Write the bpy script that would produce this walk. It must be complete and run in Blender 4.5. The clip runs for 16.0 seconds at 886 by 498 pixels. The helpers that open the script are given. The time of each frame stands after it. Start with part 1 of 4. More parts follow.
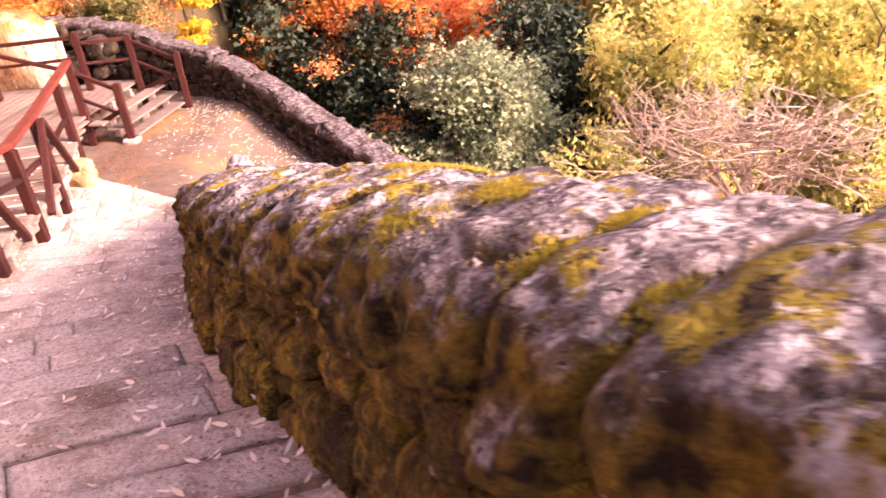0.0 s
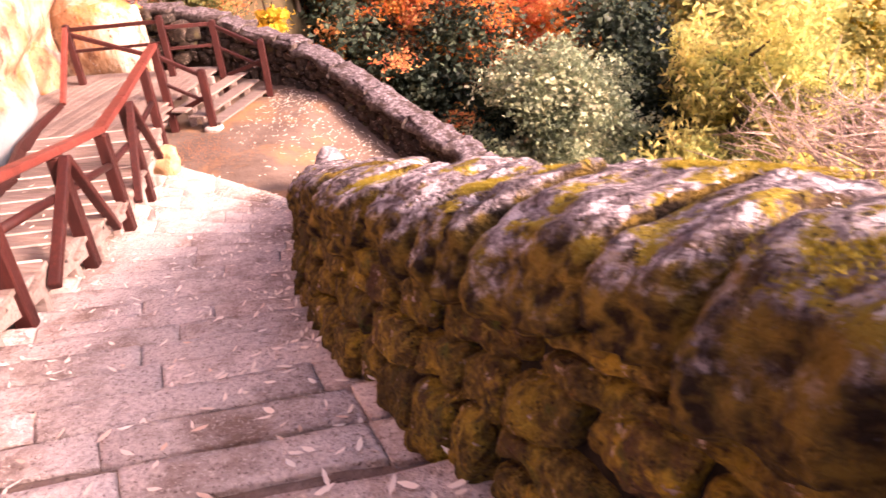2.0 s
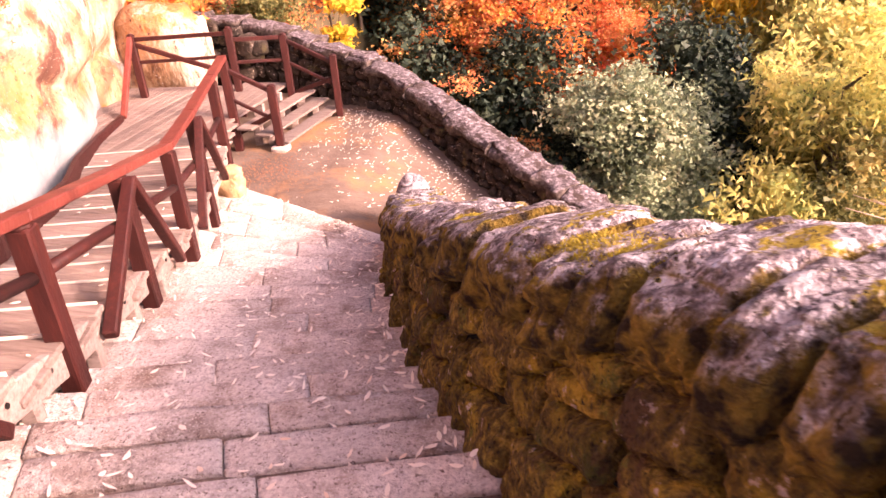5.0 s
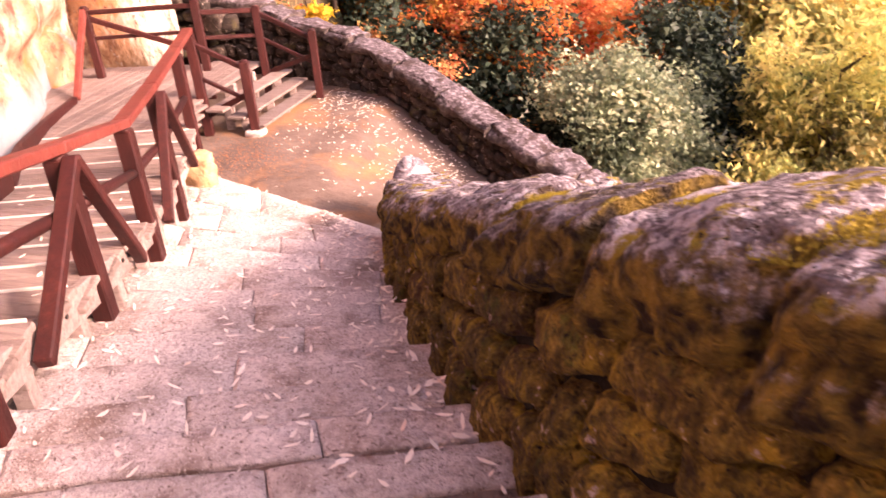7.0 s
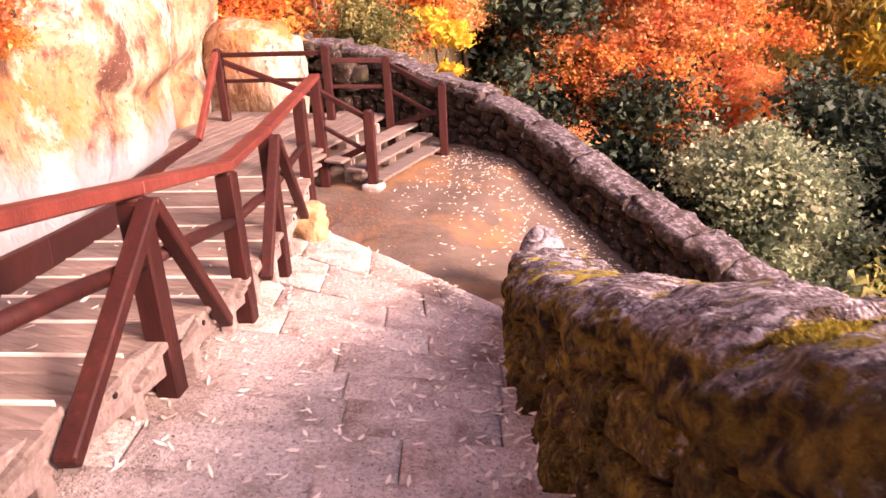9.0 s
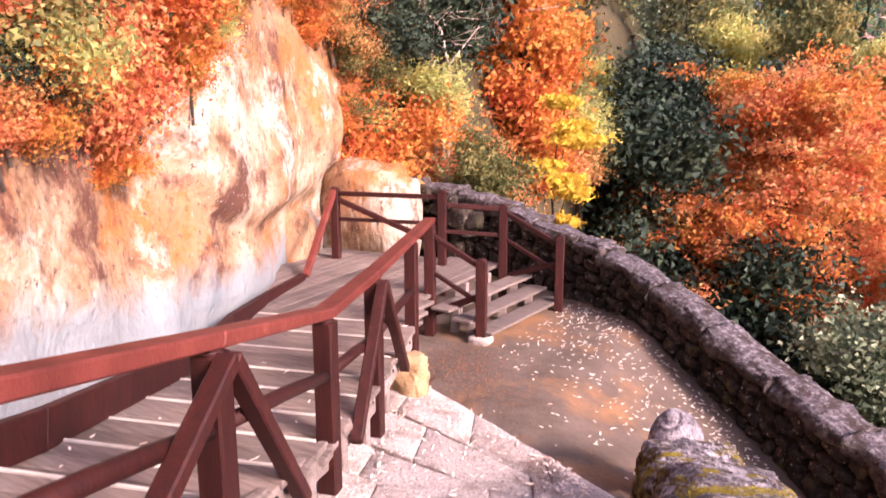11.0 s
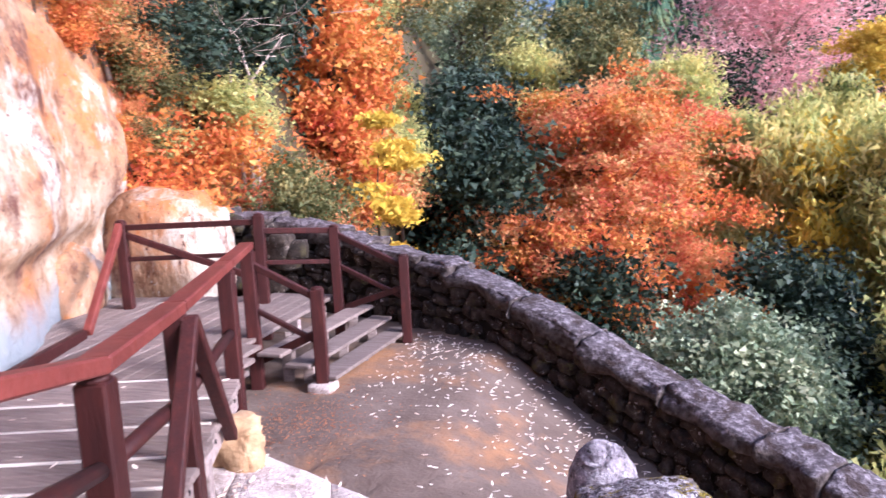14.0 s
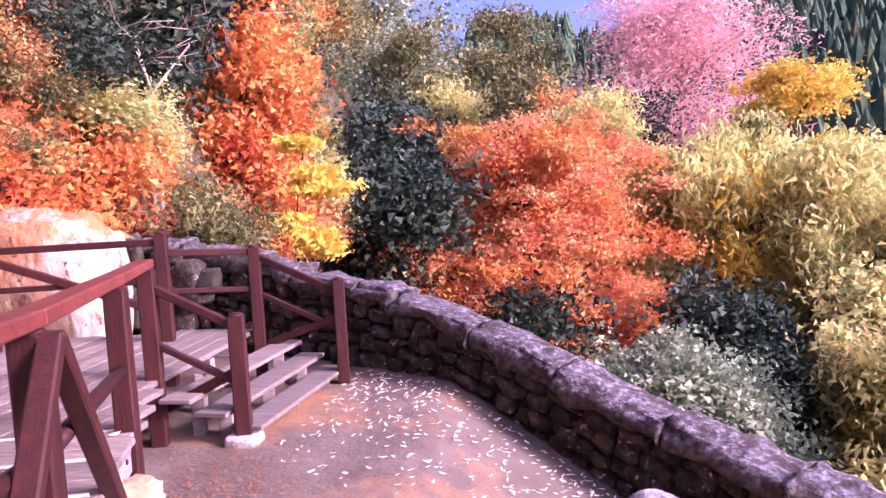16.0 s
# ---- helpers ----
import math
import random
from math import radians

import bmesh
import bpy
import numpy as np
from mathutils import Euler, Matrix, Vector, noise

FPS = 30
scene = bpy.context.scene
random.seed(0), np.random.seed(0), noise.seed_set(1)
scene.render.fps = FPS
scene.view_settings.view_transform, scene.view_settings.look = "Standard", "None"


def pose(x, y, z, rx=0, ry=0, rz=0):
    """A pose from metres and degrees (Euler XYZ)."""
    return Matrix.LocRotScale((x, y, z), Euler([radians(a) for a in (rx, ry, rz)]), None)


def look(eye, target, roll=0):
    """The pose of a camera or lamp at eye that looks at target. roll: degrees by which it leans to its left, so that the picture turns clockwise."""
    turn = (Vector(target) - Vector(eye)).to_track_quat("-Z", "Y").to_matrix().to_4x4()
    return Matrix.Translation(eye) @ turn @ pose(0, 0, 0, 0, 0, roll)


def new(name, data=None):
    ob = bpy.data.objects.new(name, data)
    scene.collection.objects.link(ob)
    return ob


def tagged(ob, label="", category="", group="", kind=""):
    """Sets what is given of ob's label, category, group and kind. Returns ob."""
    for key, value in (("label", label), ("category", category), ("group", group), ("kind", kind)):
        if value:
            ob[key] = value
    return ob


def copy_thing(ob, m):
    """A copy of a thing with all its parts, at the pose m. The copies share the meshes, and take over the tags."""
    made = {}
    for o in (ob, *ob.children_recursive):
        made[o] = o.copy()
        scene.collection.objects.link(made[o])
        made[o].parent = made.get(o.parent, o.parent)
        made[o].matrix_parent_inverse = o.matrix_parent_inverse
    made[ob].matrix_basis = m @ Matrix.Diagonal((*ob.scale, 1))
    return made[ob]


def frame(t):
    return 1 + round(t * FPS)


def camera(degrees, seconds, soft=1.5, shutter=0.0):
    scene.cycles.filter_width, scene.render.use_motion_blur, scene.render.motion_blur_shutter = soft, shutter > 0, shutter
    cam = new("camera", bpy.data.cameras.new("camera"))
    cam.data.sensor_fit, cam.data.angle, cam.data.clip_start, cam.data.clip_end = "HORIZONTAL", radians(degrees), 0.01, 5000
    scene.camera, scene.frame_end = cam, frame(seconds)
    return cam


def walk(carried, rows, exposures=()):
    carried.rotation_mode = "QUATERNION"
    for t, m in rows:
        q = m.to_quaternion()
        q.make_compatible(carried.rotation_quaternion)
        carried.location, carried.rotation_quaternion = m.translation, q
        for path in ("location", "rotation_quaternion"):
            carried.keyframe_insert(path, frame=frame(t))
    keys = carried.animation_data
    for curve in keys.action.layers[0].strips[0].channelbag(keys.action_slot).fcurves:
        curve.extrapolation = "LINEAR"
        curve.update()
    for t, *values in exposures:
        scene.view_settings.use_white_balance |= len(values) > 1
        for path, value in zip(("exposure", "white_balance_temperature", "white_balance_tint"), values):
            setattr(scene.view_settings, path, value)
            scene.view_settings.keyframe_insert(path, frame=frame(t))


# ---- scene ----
cam = camera(60.7, 16.0, shutter=0.5)
PATH = [
    (0, (0.82, 0.461, 4.898), (0.509, 2.17, 3.906), -5.5),
    (0.5, (0.609, 0.624, 4.819), (0.236, 2.321, 3.829), -5.4),
    (1, (0.502, 0.768, 4.813), (0.117, 2.465, 3.828), -5.3),
    (1.5, (0.282, 0.917, 4.63), (-0.1, 2.613, 3.641), -5.2),
    (2, (0.023, 0.991, 4.658), (-0.414, 2.676, 3.674), -5.2),
    (2.5, (-0.11, 1.124, 4.644), (-0.629, 2.789, 3.664), -4.8),
    (3, (-0.255, 1.277, 4.502), (-0.799, 2.93, 3.517), -4.7),
    (3.5, (-0.463, 1.427, 4.471), (-1.006, 3.086, 3.495), -4.7),
    (4, (-0.569, 1.685, 4.339), (-1.117, 3.36, 3.394), -4.6),
    (4.5, (-0.752, 1.835, 4.318), (-1.309, 3.519, 3.394), -4.3),
    (4.7, (-0.832, 1.884, 4.33), (-1.385, 3.572, 3.411), -4.3),
    (6.8, (-1.585, 2.833, 3.801), (-2.026, 4.536, 2.85), -3.9),
    (7, (-1.64, 2.922, 3.774), (-2.104, 4.624, 2.832), -3.9),
    (7.5, (-1.802, 3.145, 3.654), (-2.399, 4.839, 2.774), -3.4),
    (8, (-2.046, 3.382, 3.61), (-2.736, 5.062, 2.773), -2.8),
    (8.5, (-2.055, 3.727, 3.425), (-2.788, 5.4, 2.611), -2.7),
    (9, (-2.122, 3.882, 3.418), (-2.872, 5.565, 2.64), -2.6),
    (9.5, (-2.31, 3.966, 3.415), (-3.088, 5.64, 2.646), -2.5),
    (10, (-2.464, 4.152, 3.322), (-3.373, 5.769, 2.575), -1.9),
    (10.2, (-2.472, 4.277, 3.323), (-3.505, 5.858, 2.665), -1.5),
    (12.3, (-3.055, 4.874, 3.124), (-4.01, 6.605, 2.819), -1.5),
    (12.5, (-3.137, 5.021, 3.052), (-4.076, 6.76, 2.746), -1.6),
    (13, (-3.441, 5.276, 2.973), (-4.264, 7.073, 2.665), -1.9),
    (13.5, (-3.497, 5.571, 2.782), (-4.219, 7.411, 2.478), -2.1),
    (14, (-3.568, 5.842, 2.726), (-4.155, 7.729, 2.42), -2.7),
    (14.5, (-3.861, 6.192, 2.584), (-4.343, 8.11, 2.283), -2.9),
    (15, (-3.962, 6.442, 2.484), (-4.379, 8.376, 2.192), -3.2),
    (15.5, (-4.071, 6.746, 2.389), (-4.455, 8.696, 2.161), -3.2),
    (16, (-4.311, 7.047, 2.209), (-4.67, 9.005, 2.022), -3.0),
]
walk(cam, [(t, look(eye, target, roll)) for t, eye, target, roll in PATH],
     exposures=[(0, 1.78, 6850, 46), (4.7, 1.74, 6850, 46), (7.5, 1.66, 6850, 46), (9.5, 1.22, 6700, 45), (10.2, 1.10, 6400, 42), (12.4, 0.95, 4600, 20), (14.5, 1.05, 4600, 24), (15.5, 1.25, 4850, 52), (16, 1.27, 5000, 60)])

# world, sun and exposure
SUN_FROM = Vector((0.88, -0.16, 0.46)).normalized()
world = bpy.data.worlds.new("world")
scene.world = world
world.use_nodes = True
wn = world.node_tree.nodes
sky = wn.new("ShaderNodeTexSky")
sky.sky_type = "NISHITA"
sky.sun_disc = False
sky.air_density, sky.dust_density, sky.ozone_density = 0.6, 7.0, 0.3
sky.sun_elevation = math.asin(SUN_FROM.z)
sky.sun_rotation = math.atan2(SUN_FROM.x, SUN_FROM.y)
wn["Background"].inputs["Strength"].default_value = 0.15
world.node_tree.links.new(sky.outputs["Color"], wn["Background"].inputs["Color"])
sun_data = bpy.data.lights.new("sun", "SUN")
sun_data.energy = 4.0
sun_data.angle = radians(12)
sun_data.color = (1.0, 0.76, 0.52)
sun = new("sun", sun_data)
sun.matrix_world = look(SUN_FROM * 60, (0, 0, 0))


# ---- materials ----
def material(name, colours, scale=6.0, rough=0.85, bump=0.3, bump_scale=40.0, detail=8.0, vary=0.0, island=False,
             spots=None, metallic=0.0, stretch=None, bump_dist=0.02, sides=None, unrolled=False, moss=(0.82, 1.18), foot=None):
    """colours: a ramp of (place, rgb) read by noise; spots: (rgb, scale, low, high) laid over by a second noise;
    vary: brightness change from object to object or island to island."""
    mat = bpy.data.materials.new(name)
    mat.use_nodes = True
    nt = mat.node_tree
    nd, ln = nt.nodes, nt.links.new
    bsdf = nd["Principled BSDF"]
    bsdf.inputs["Roughness"].default_value = rough
    bsdf.inputs["Metallic"].default_value = metallic
    bsdf.inputs["Specular IOR Level"].default_value = 0.3
    co = nd.new("ShaderNodeTexCoord")
    src = co.outputs["UV" if unrolled else "Object"]
    if stretch:
        mp = nd.new("ShaderNodeMapping")
        mp.inputs["Scale"].default_value = stretch
        ln(src, mp.inputs["Vector"])
        src = mp.outputs["Vector"]
    nz = nd.new("ShaderNodeTexNoise")
    nz.inputs["Scale"].default_value = scale
    nz.inputs["Detail"].default_value = detail
    nz.inputs["Roughness"].default_value = 0.65
    ln(src, nz.inputs["Vector"])
    ramp = nd.new("ShaderNodeValToRGB")
    els = ramp.color_ramp.elements
    while len(els) < len(colours):
        els.new(0.5)
    for e, (p, c) in zip(els, colours):
        e.position, e.color = p, (*c, 1)
    ln(nz.outputs["Fac"], ramp.inputs["Fac"])
    col = ramp.outputs["Color"]
    for rgb, sc, lo, hi in (spots or []):
        n2 = nd.new("ShaderNodeTexNoise")
        n2.inputs["Scale"].default_value = sc
        n2.inputs["Detail"].default_value = 6.0
        n2.inputs["Roughness"].default_value = 0.7
        ln(src, n2.inputs["Vector"])
        mr = nd.new("ShaderNodeMapRange")
        mr.inputs["From Min"].default_value, mr.inputs["From Max"].default_value = lo, hi
        ln(n2.outputs["Fac"], mr.inputs["Value"])
        mx = nd.new("ShaderNodeMix")
        mx.data_type = "RGBA"
        ln(mr.outputs["Result"], mx.inputs["Factor"])
        ln(col, mx.inputs["A"])
        mx.inputs["B"].default_value = (*rgb, 1)
        col = mx.outputs["Result"]
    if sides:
        # by normal z: darker flanks, part moss, part painted shade; lichen stays on top
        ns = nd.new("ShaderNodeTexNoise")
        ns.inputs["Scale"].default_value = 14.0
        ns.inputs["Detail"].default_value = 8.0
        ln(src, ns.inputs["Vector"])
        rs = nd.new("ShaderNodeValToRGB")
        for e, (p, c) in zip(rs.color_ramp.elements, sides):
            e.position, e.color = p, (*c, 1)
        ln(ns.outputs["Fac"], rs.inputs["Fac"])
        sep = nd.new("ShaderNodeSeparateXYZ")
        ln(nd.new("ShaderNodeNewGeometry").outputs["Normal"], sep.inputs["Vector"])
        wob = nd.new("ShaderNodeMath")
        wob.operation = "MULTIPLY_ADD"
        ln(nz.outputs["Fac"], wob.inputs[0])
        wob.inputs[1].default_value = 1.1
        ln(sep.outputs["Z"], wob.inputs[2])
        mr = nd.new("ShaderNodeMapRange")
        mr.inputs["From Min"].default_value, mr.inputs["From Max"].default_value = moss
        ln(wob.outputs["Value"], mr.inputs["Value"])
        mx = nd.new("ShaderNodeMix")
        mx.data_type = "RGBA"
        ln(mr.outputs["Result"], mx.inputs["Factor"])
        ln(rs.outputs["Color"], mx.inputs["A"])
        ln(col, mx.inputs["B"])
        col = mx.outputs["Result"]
    if foot:
        # blue-grey band along the foot of the rock, by its unrolled height
        sep = nd.new("ShaderNodeSeparateXYZ")
        ln(co.outputs["UV"], sep.inputs["Vector"])
        wob = nd.new("ShaderNodeMath")
        wob.operation = "MULTIPLY_ADD"
        ln(nz.outputs["Fac"], wob.inputs[0])
        wob.inputs[1].default_value = -1.1
        ln(sep.outputs["Y"], wob.inputs[2])
        mr = nd.new("ShaderNodeMapRange")
        mr.inputs["From Min"].default_value, mr.inputs["From Max"].default_value = foot[1] - 0.55, foot[2] - 0.55
        mr.inputs["To Min"].default_value, mr.inputs["To Max"].default_value = 0.85, 0.0
        ln(wob.outputs["Value"], mr.inputs["Value"])
        mx = nd.new("ShaderNodeMix")
        mx.data_type = "RGBA"
        ln(mr.outputs["Result"], mx.inputs["Factor"])
        ln(col, mx.inputs["A"])
        mx.inputs["B"].default_value = (*foot[0], 1)
        col = mx.outputs["Result"]
    if vary:
        if island:
            rnd = nd.new("ShaderNodeNewGeometry").outputs["Random Per Island"]
        else:
            rnd = nd.new("ShaderNodeObjectInfo").outputs["Random"]
        mr = nd.new("ShaderNodeMapRange")
        mr.inputs["To Min"].default_value, mr.inputs["To Max"].default_value = 1 - vary, 1 + vary
        ln(rnd, mr.inputs["Value"])
        hs = nd.new("ShaderNodeHueSaturation")
        ln(mr.outputs["Result"], hs.inputs["Value"])
        ln(col, hs.inputs["Color"])
        col = hs.outputs["Color"]
    ln(col, bsdf.inputs["Base Color"])
    if bump:
        n3 = nd.new("ShaderNodeTexNoise")
        n3.inputs["Scale"].default_value = bump_scale
        n3.inputs["Detail"].default_value = 6.0
        ln(src, n3.inputs["Vector"])
        bp = nd.new("ShaderNodeBump")
        bp.inputs["Strength"].default_value = bump
        bp.inputs["Distance"].default_value = bump_dist
        n4 = nd.new("ShaderNodeTexNoise")
        n4.inputs["Scale"].default_value = bump_scale * 0.28
        n4.inputs["Detail"].default_value = 4.0
        ln(src, n4.inputs["Vector"])
        ad = nd.new("ShaderNodeMath")
        ad.operation = "MULTIPLY_ADD"
        ln(n4.outputs["Fac"], ad.inputs[0])
        ad.inputs[1].default_value = 1.6
        ln(n3.outputs["Fac"], ad.inputs[2])
        ln(ad.outputs["Value"], bp.inputs["Height"])
        ln(bp.outputs["Normal"], bsdf.inputs["Normal"])
    return mat


def leaf_material(name, palette, sheer=0.35, rough=0.55):
    """Leaf colours picked leaf by leaf from a palette of (place, rgb), with some light let through."""
    mat = bpy.data.materials.new(name)
    mat.use_nodes = True
    nt = mat.node_tree
    nd, ln = nt.nodes, nt.links.new
    bsdf = nd["Principled BSDF"]
    bsdf.inputs["Roughness"].default_value = rough
    bsdf.inputs["Specular IOR Level"].default_value = 0.25
    geo = nd.new("ShaderNodeNewGeometry")
    co = nd.new("ShaderNodeTexCoord")
    nz = nd.new("ShaderNodeTexNoise")
    nz.inputs["Scale"].default_value = 0.55
    nz.inputs["Detail"].default_value = 3.0
    ln(co.outputs["Object"], nz.inputs["Vector"])
    mth = nd.new("ShaderNodeMath")
    mth.operation = "MULTIPLY_ADD"
    ln(geo.outputs["Random Per Island"], mth.inputs[0])
    mth.inputs[1].default_value = 0.45
    sub = nd.new("ShaderNodeMapRange")
    sub.inputs["From Min"].default_value, sub.inputs["From Max"].default_value = 0.3, 0.7
    sub.inputs["To Min"].default_value, sub.inputs["To Max"].default_value = 0.0, 0.55
    ln(nz.outputs["Fac"], sub.inputs["Value"])
    ln(sub.outputs["Result"], mth.inputs[2])
    ramp = nd.new("ShaderNodeValToRGB")
    els = ramp.color_ramp.elements
    while len(els) < len(palette):
        els.new(0.5)
    for e, (p, c) in zip(els, palette):
        e.position, e.color = p, (*c, 1)
    ln(mth.outputs["Value"], ramp.inputs["Fac"])
    ln(ramp.outputs["Color"], bsdf.inputs["Base Color"])
    if sheer:
        tr = nd.new("ShaderNodeBsdfTranslucent")
        ln(ramp.outputs["Color"], tr.inputs["Color"])
        mix = nd.new("ShaderNodeMixShader")
        mix.inputs["Fac"].default_value = sheer
        ln(bsdf.outputs["BSDF"], mix.inputs[1])
        ln(tr.outputs["BSDF"], mix.inputs[2])
        ln(mix.outputs["Shader"], nd["Material Output"].inputs["Surface"])
    return mat


M_STEP = material("step_stone", [(0.28, (0.34, 0.265, 0.24)), (0.5, (0.60, 0.505, 0.465)), (0.70, (0.76, 0.665, 0.61))], 38, 0.88, 0.8, 90,
                  vary=0.12, spots=[((0.25, 0.17, 0.135), 1.7, 0.48, 0.66), ((0.17, 0.115, 0.095), 48, 0.57, 0.63), ((0.70, 0.62, 0.55), 70, 0.57, 0.63)])
M_MOSSY = material("mossy_stone", [(0.32, (0.026, 0.016, 0.005)), (0.5, (0.125, 0.080, 0.014)), (0.68, (0.30, 0.205, 0.034))], 22, 0.98, 1.0, 60,
                   vary=0.35, bump_dist=0.07, spots=[((0.085, 0.045, 0.022), 3.4, 0.52, 0.64), ((0.33, 0.225, 0.022), 4, 0.53, 0.63), ((0.10, 0.105, 0.016), 4.2, 0.58, 0.68),
                                                    ((0.48, 0.38, 0.34), 11, 0.62, 0.67), ((0.010, 0.006, 0.003), 34, 0.57, 0.66)])
# dark moss ramp on the flanks also carries painted-in shade
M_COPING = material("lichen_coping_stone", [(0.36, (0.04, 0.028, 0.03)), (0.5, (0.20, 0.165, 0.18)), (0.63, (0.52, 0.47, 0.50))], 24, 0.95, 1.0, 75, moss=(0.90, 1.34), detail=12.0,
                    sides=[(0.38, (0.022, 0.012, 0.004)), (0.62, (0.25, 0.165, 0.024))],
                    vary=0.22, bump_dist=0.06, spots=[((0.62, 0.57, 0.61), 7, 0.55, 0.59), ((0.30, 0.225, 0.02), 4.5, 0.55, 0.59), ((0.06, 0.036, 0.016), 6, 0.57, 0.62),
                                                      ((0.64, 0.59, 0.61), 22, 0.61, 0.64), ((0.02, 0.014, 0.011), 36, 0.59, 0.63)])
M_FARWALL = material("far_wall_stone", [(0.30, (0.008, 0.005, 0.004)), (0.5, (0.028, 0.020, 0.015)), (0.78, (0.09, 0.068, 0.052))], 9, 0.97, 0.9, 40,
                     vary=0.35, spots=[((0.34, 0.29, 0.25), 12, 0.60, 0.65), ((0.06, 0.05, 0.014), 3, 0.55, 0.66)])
# no moss here: the flanks' darker ramp puts shade into the colour
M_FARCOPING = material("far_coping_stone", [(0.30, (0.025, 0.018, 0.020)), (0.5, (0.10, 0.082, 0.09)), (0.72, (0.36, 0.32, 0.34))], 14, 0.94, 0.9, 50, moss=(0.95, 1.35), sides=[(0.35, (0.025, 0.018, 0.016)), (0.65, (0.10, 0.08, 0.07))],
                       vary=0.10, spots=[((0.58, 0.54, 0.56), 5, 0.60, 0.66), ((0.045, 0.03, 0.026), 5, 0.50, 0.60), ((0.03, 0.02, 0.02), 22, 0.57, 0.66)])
# core painted near-black so the gaps between stones look deep
M_CORE = material("wall_core", [(0.3, (0.004, 0.003, 0.002)), (0.7, (0.016, 0.011, 0.006))], 9, 1.0, 0.6, 30)
# orange spots: patchy earth, and the landing's warm sunlit patch put into the colour
M_DIRT = material("packed_earth", [(0.25, (0.08, 0.055, 0.042)), (0.5, (0.135, 0.097, 0.077)), (0.75, (0.195, 0.145, 0.116))], 1.6, 0.95, 0.6, 30,
                  spots=[((0.29, 0.15, 0.07), 0.6, 0.50, 0.66), ((0.17, 0.12, 0.09), 9, 0.58, 0.72)])
M_SOIL = material("damp_soil", [(0.28, (0.10, 0.065, 0.05)), (0.5, (0.20, 0.14, 0.115)), (0.72, (0.32, 0.245, 0.205))], 9, 0.95, 0.8, 60,
                  spots=[((0.30, 0.22, 0.18), 2.2, 0.52, 0.68), ((0.05, 0.03, 0.022), 26, 0.57, 0.65)])
M_FOREST = material("forest_floor", [(0.3, (0.03, 0.03, 0.015)), (0.6, (0.08, 0.06, 0.03)), (0.8, (0.12, 0.07, 0.03))], 0.6, 1.0, 0.6, 6)
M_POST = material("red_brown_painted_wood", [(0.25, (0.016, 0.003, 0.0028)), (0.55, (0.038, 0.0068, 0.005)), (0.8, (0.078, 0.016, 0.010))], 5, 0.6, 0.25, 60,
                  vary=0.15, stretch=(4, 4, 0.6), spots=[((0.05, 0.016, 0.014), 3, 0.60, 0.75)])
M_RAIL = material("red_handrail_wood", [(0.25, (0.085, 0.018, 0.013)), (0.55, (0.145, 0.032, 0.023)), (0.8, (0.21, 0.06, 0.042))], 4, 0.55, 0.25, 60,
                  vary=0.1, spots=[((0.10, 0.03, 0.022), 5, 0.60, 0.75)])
M_PLANK = material("weathered_plank", [(0.25, (0.11, 0.08, 0.068)), (0.5, (0.21, 0.16, 0.14)), (0.78, (0.33, 0.265, 0.235))], 5, 0.8, 0.5, 50,
                   vary=0.25, stretch=(0.5, 6, 6), spots=[((0.12, 0.085, 0.07), 2.5, 0.58, 0.72)])
M_NOSING = material("pale_nosing_strip", [(0.3, (0.50, 0.44, 0.38)), (0.7, (0.68, 0.62, 0.56))], 6, 0.7, 0.2, 60)
M_STRINGER = material("grey_stringer_wood", [(0.25, (0.16, 0.115, 0.10)), (0.5, (0.28, 0.22, 0.20)), (0.78, (0.40, 0.33, 0.30))], 5, 0.85, 0.5, 50,
                      vary=0.15, stretch=(0.6, 5, 5), spots=[((0.09, 0.06, 0.05), 3, 0.58, 0.72)])
CLIFF_LOOK = dict(colours=[(0.34, (0.15, 0.07, 0.035)), (0.46, (0.30, 0.185, 0.105)), (0.58, (0.42, 0.325, 0.235))], scale=2.0, rough=0.93, bump=0.8, bump_scale=14, bump_dist=0.04, detail=13.0,
                  spots=[((0.34, 0.135, 0.04), 0.5, 0.50, 0.60), ((0.47, 0.41, 0.34), 0.62, 0.54, 0.62), ((0.115, 0.05, 0.033), 0.85, 0.54, 0.62),
                         ((0.10, 0.045, 0.03), 13, 0.57, 0.63), ((0.48, 0.42, 0.36), 26, 0.60, 0.68)])
M_CLIFF = material("pale_cliff_rock", stretch=(1, 0.8, 1), unrolled=True, foot=((0.22, 0.26, 0.29), 0.95, 1.35), **CLIFF_LOOK)
M_CLIFFSTONE = material("pale_boulder_rock", stretch=(1, 1, 0.6), **CLIFF_LOOK)
M_ROLL = material("end_stone_rock", [(0.3, (0.06, 0.05, 0.055)), (0.5, (0.22, 0.19, 0.21)), (0.72, (0.44, 0.40, 0.43))], 11, 0.94, 0.9, 50,
                  spots=[((0.58, 0.54, 0.56), 9, 0.58, 0.66), ((0.03, 0.022, 0.02), 20, 0.56, 0.66)])
M_BOULDER = material("ochre_boulder", [(0.28, (0.20, 0.11, 0.05)), (0.55, (0.42, 0.27, 0.14)), (0.8, (0.58, 0.44, 0.28))], 5, 0.9, 0.6, 30)
M_BARK = material("bark", [(0.3, (0.05, 0.038, 0.03)), (0.7, (0.13, 0.10, 0.08))], 8, 0.95, 0.7, 20, stretch=(1, 1, 0.3))
M_PALEBARK = material("pale_bark", [(0.3, (0.30, 0.22, 0.18)), (0.7, (0.50, 0.40, 0.34))], 8, 0.9, 0.4, 20)
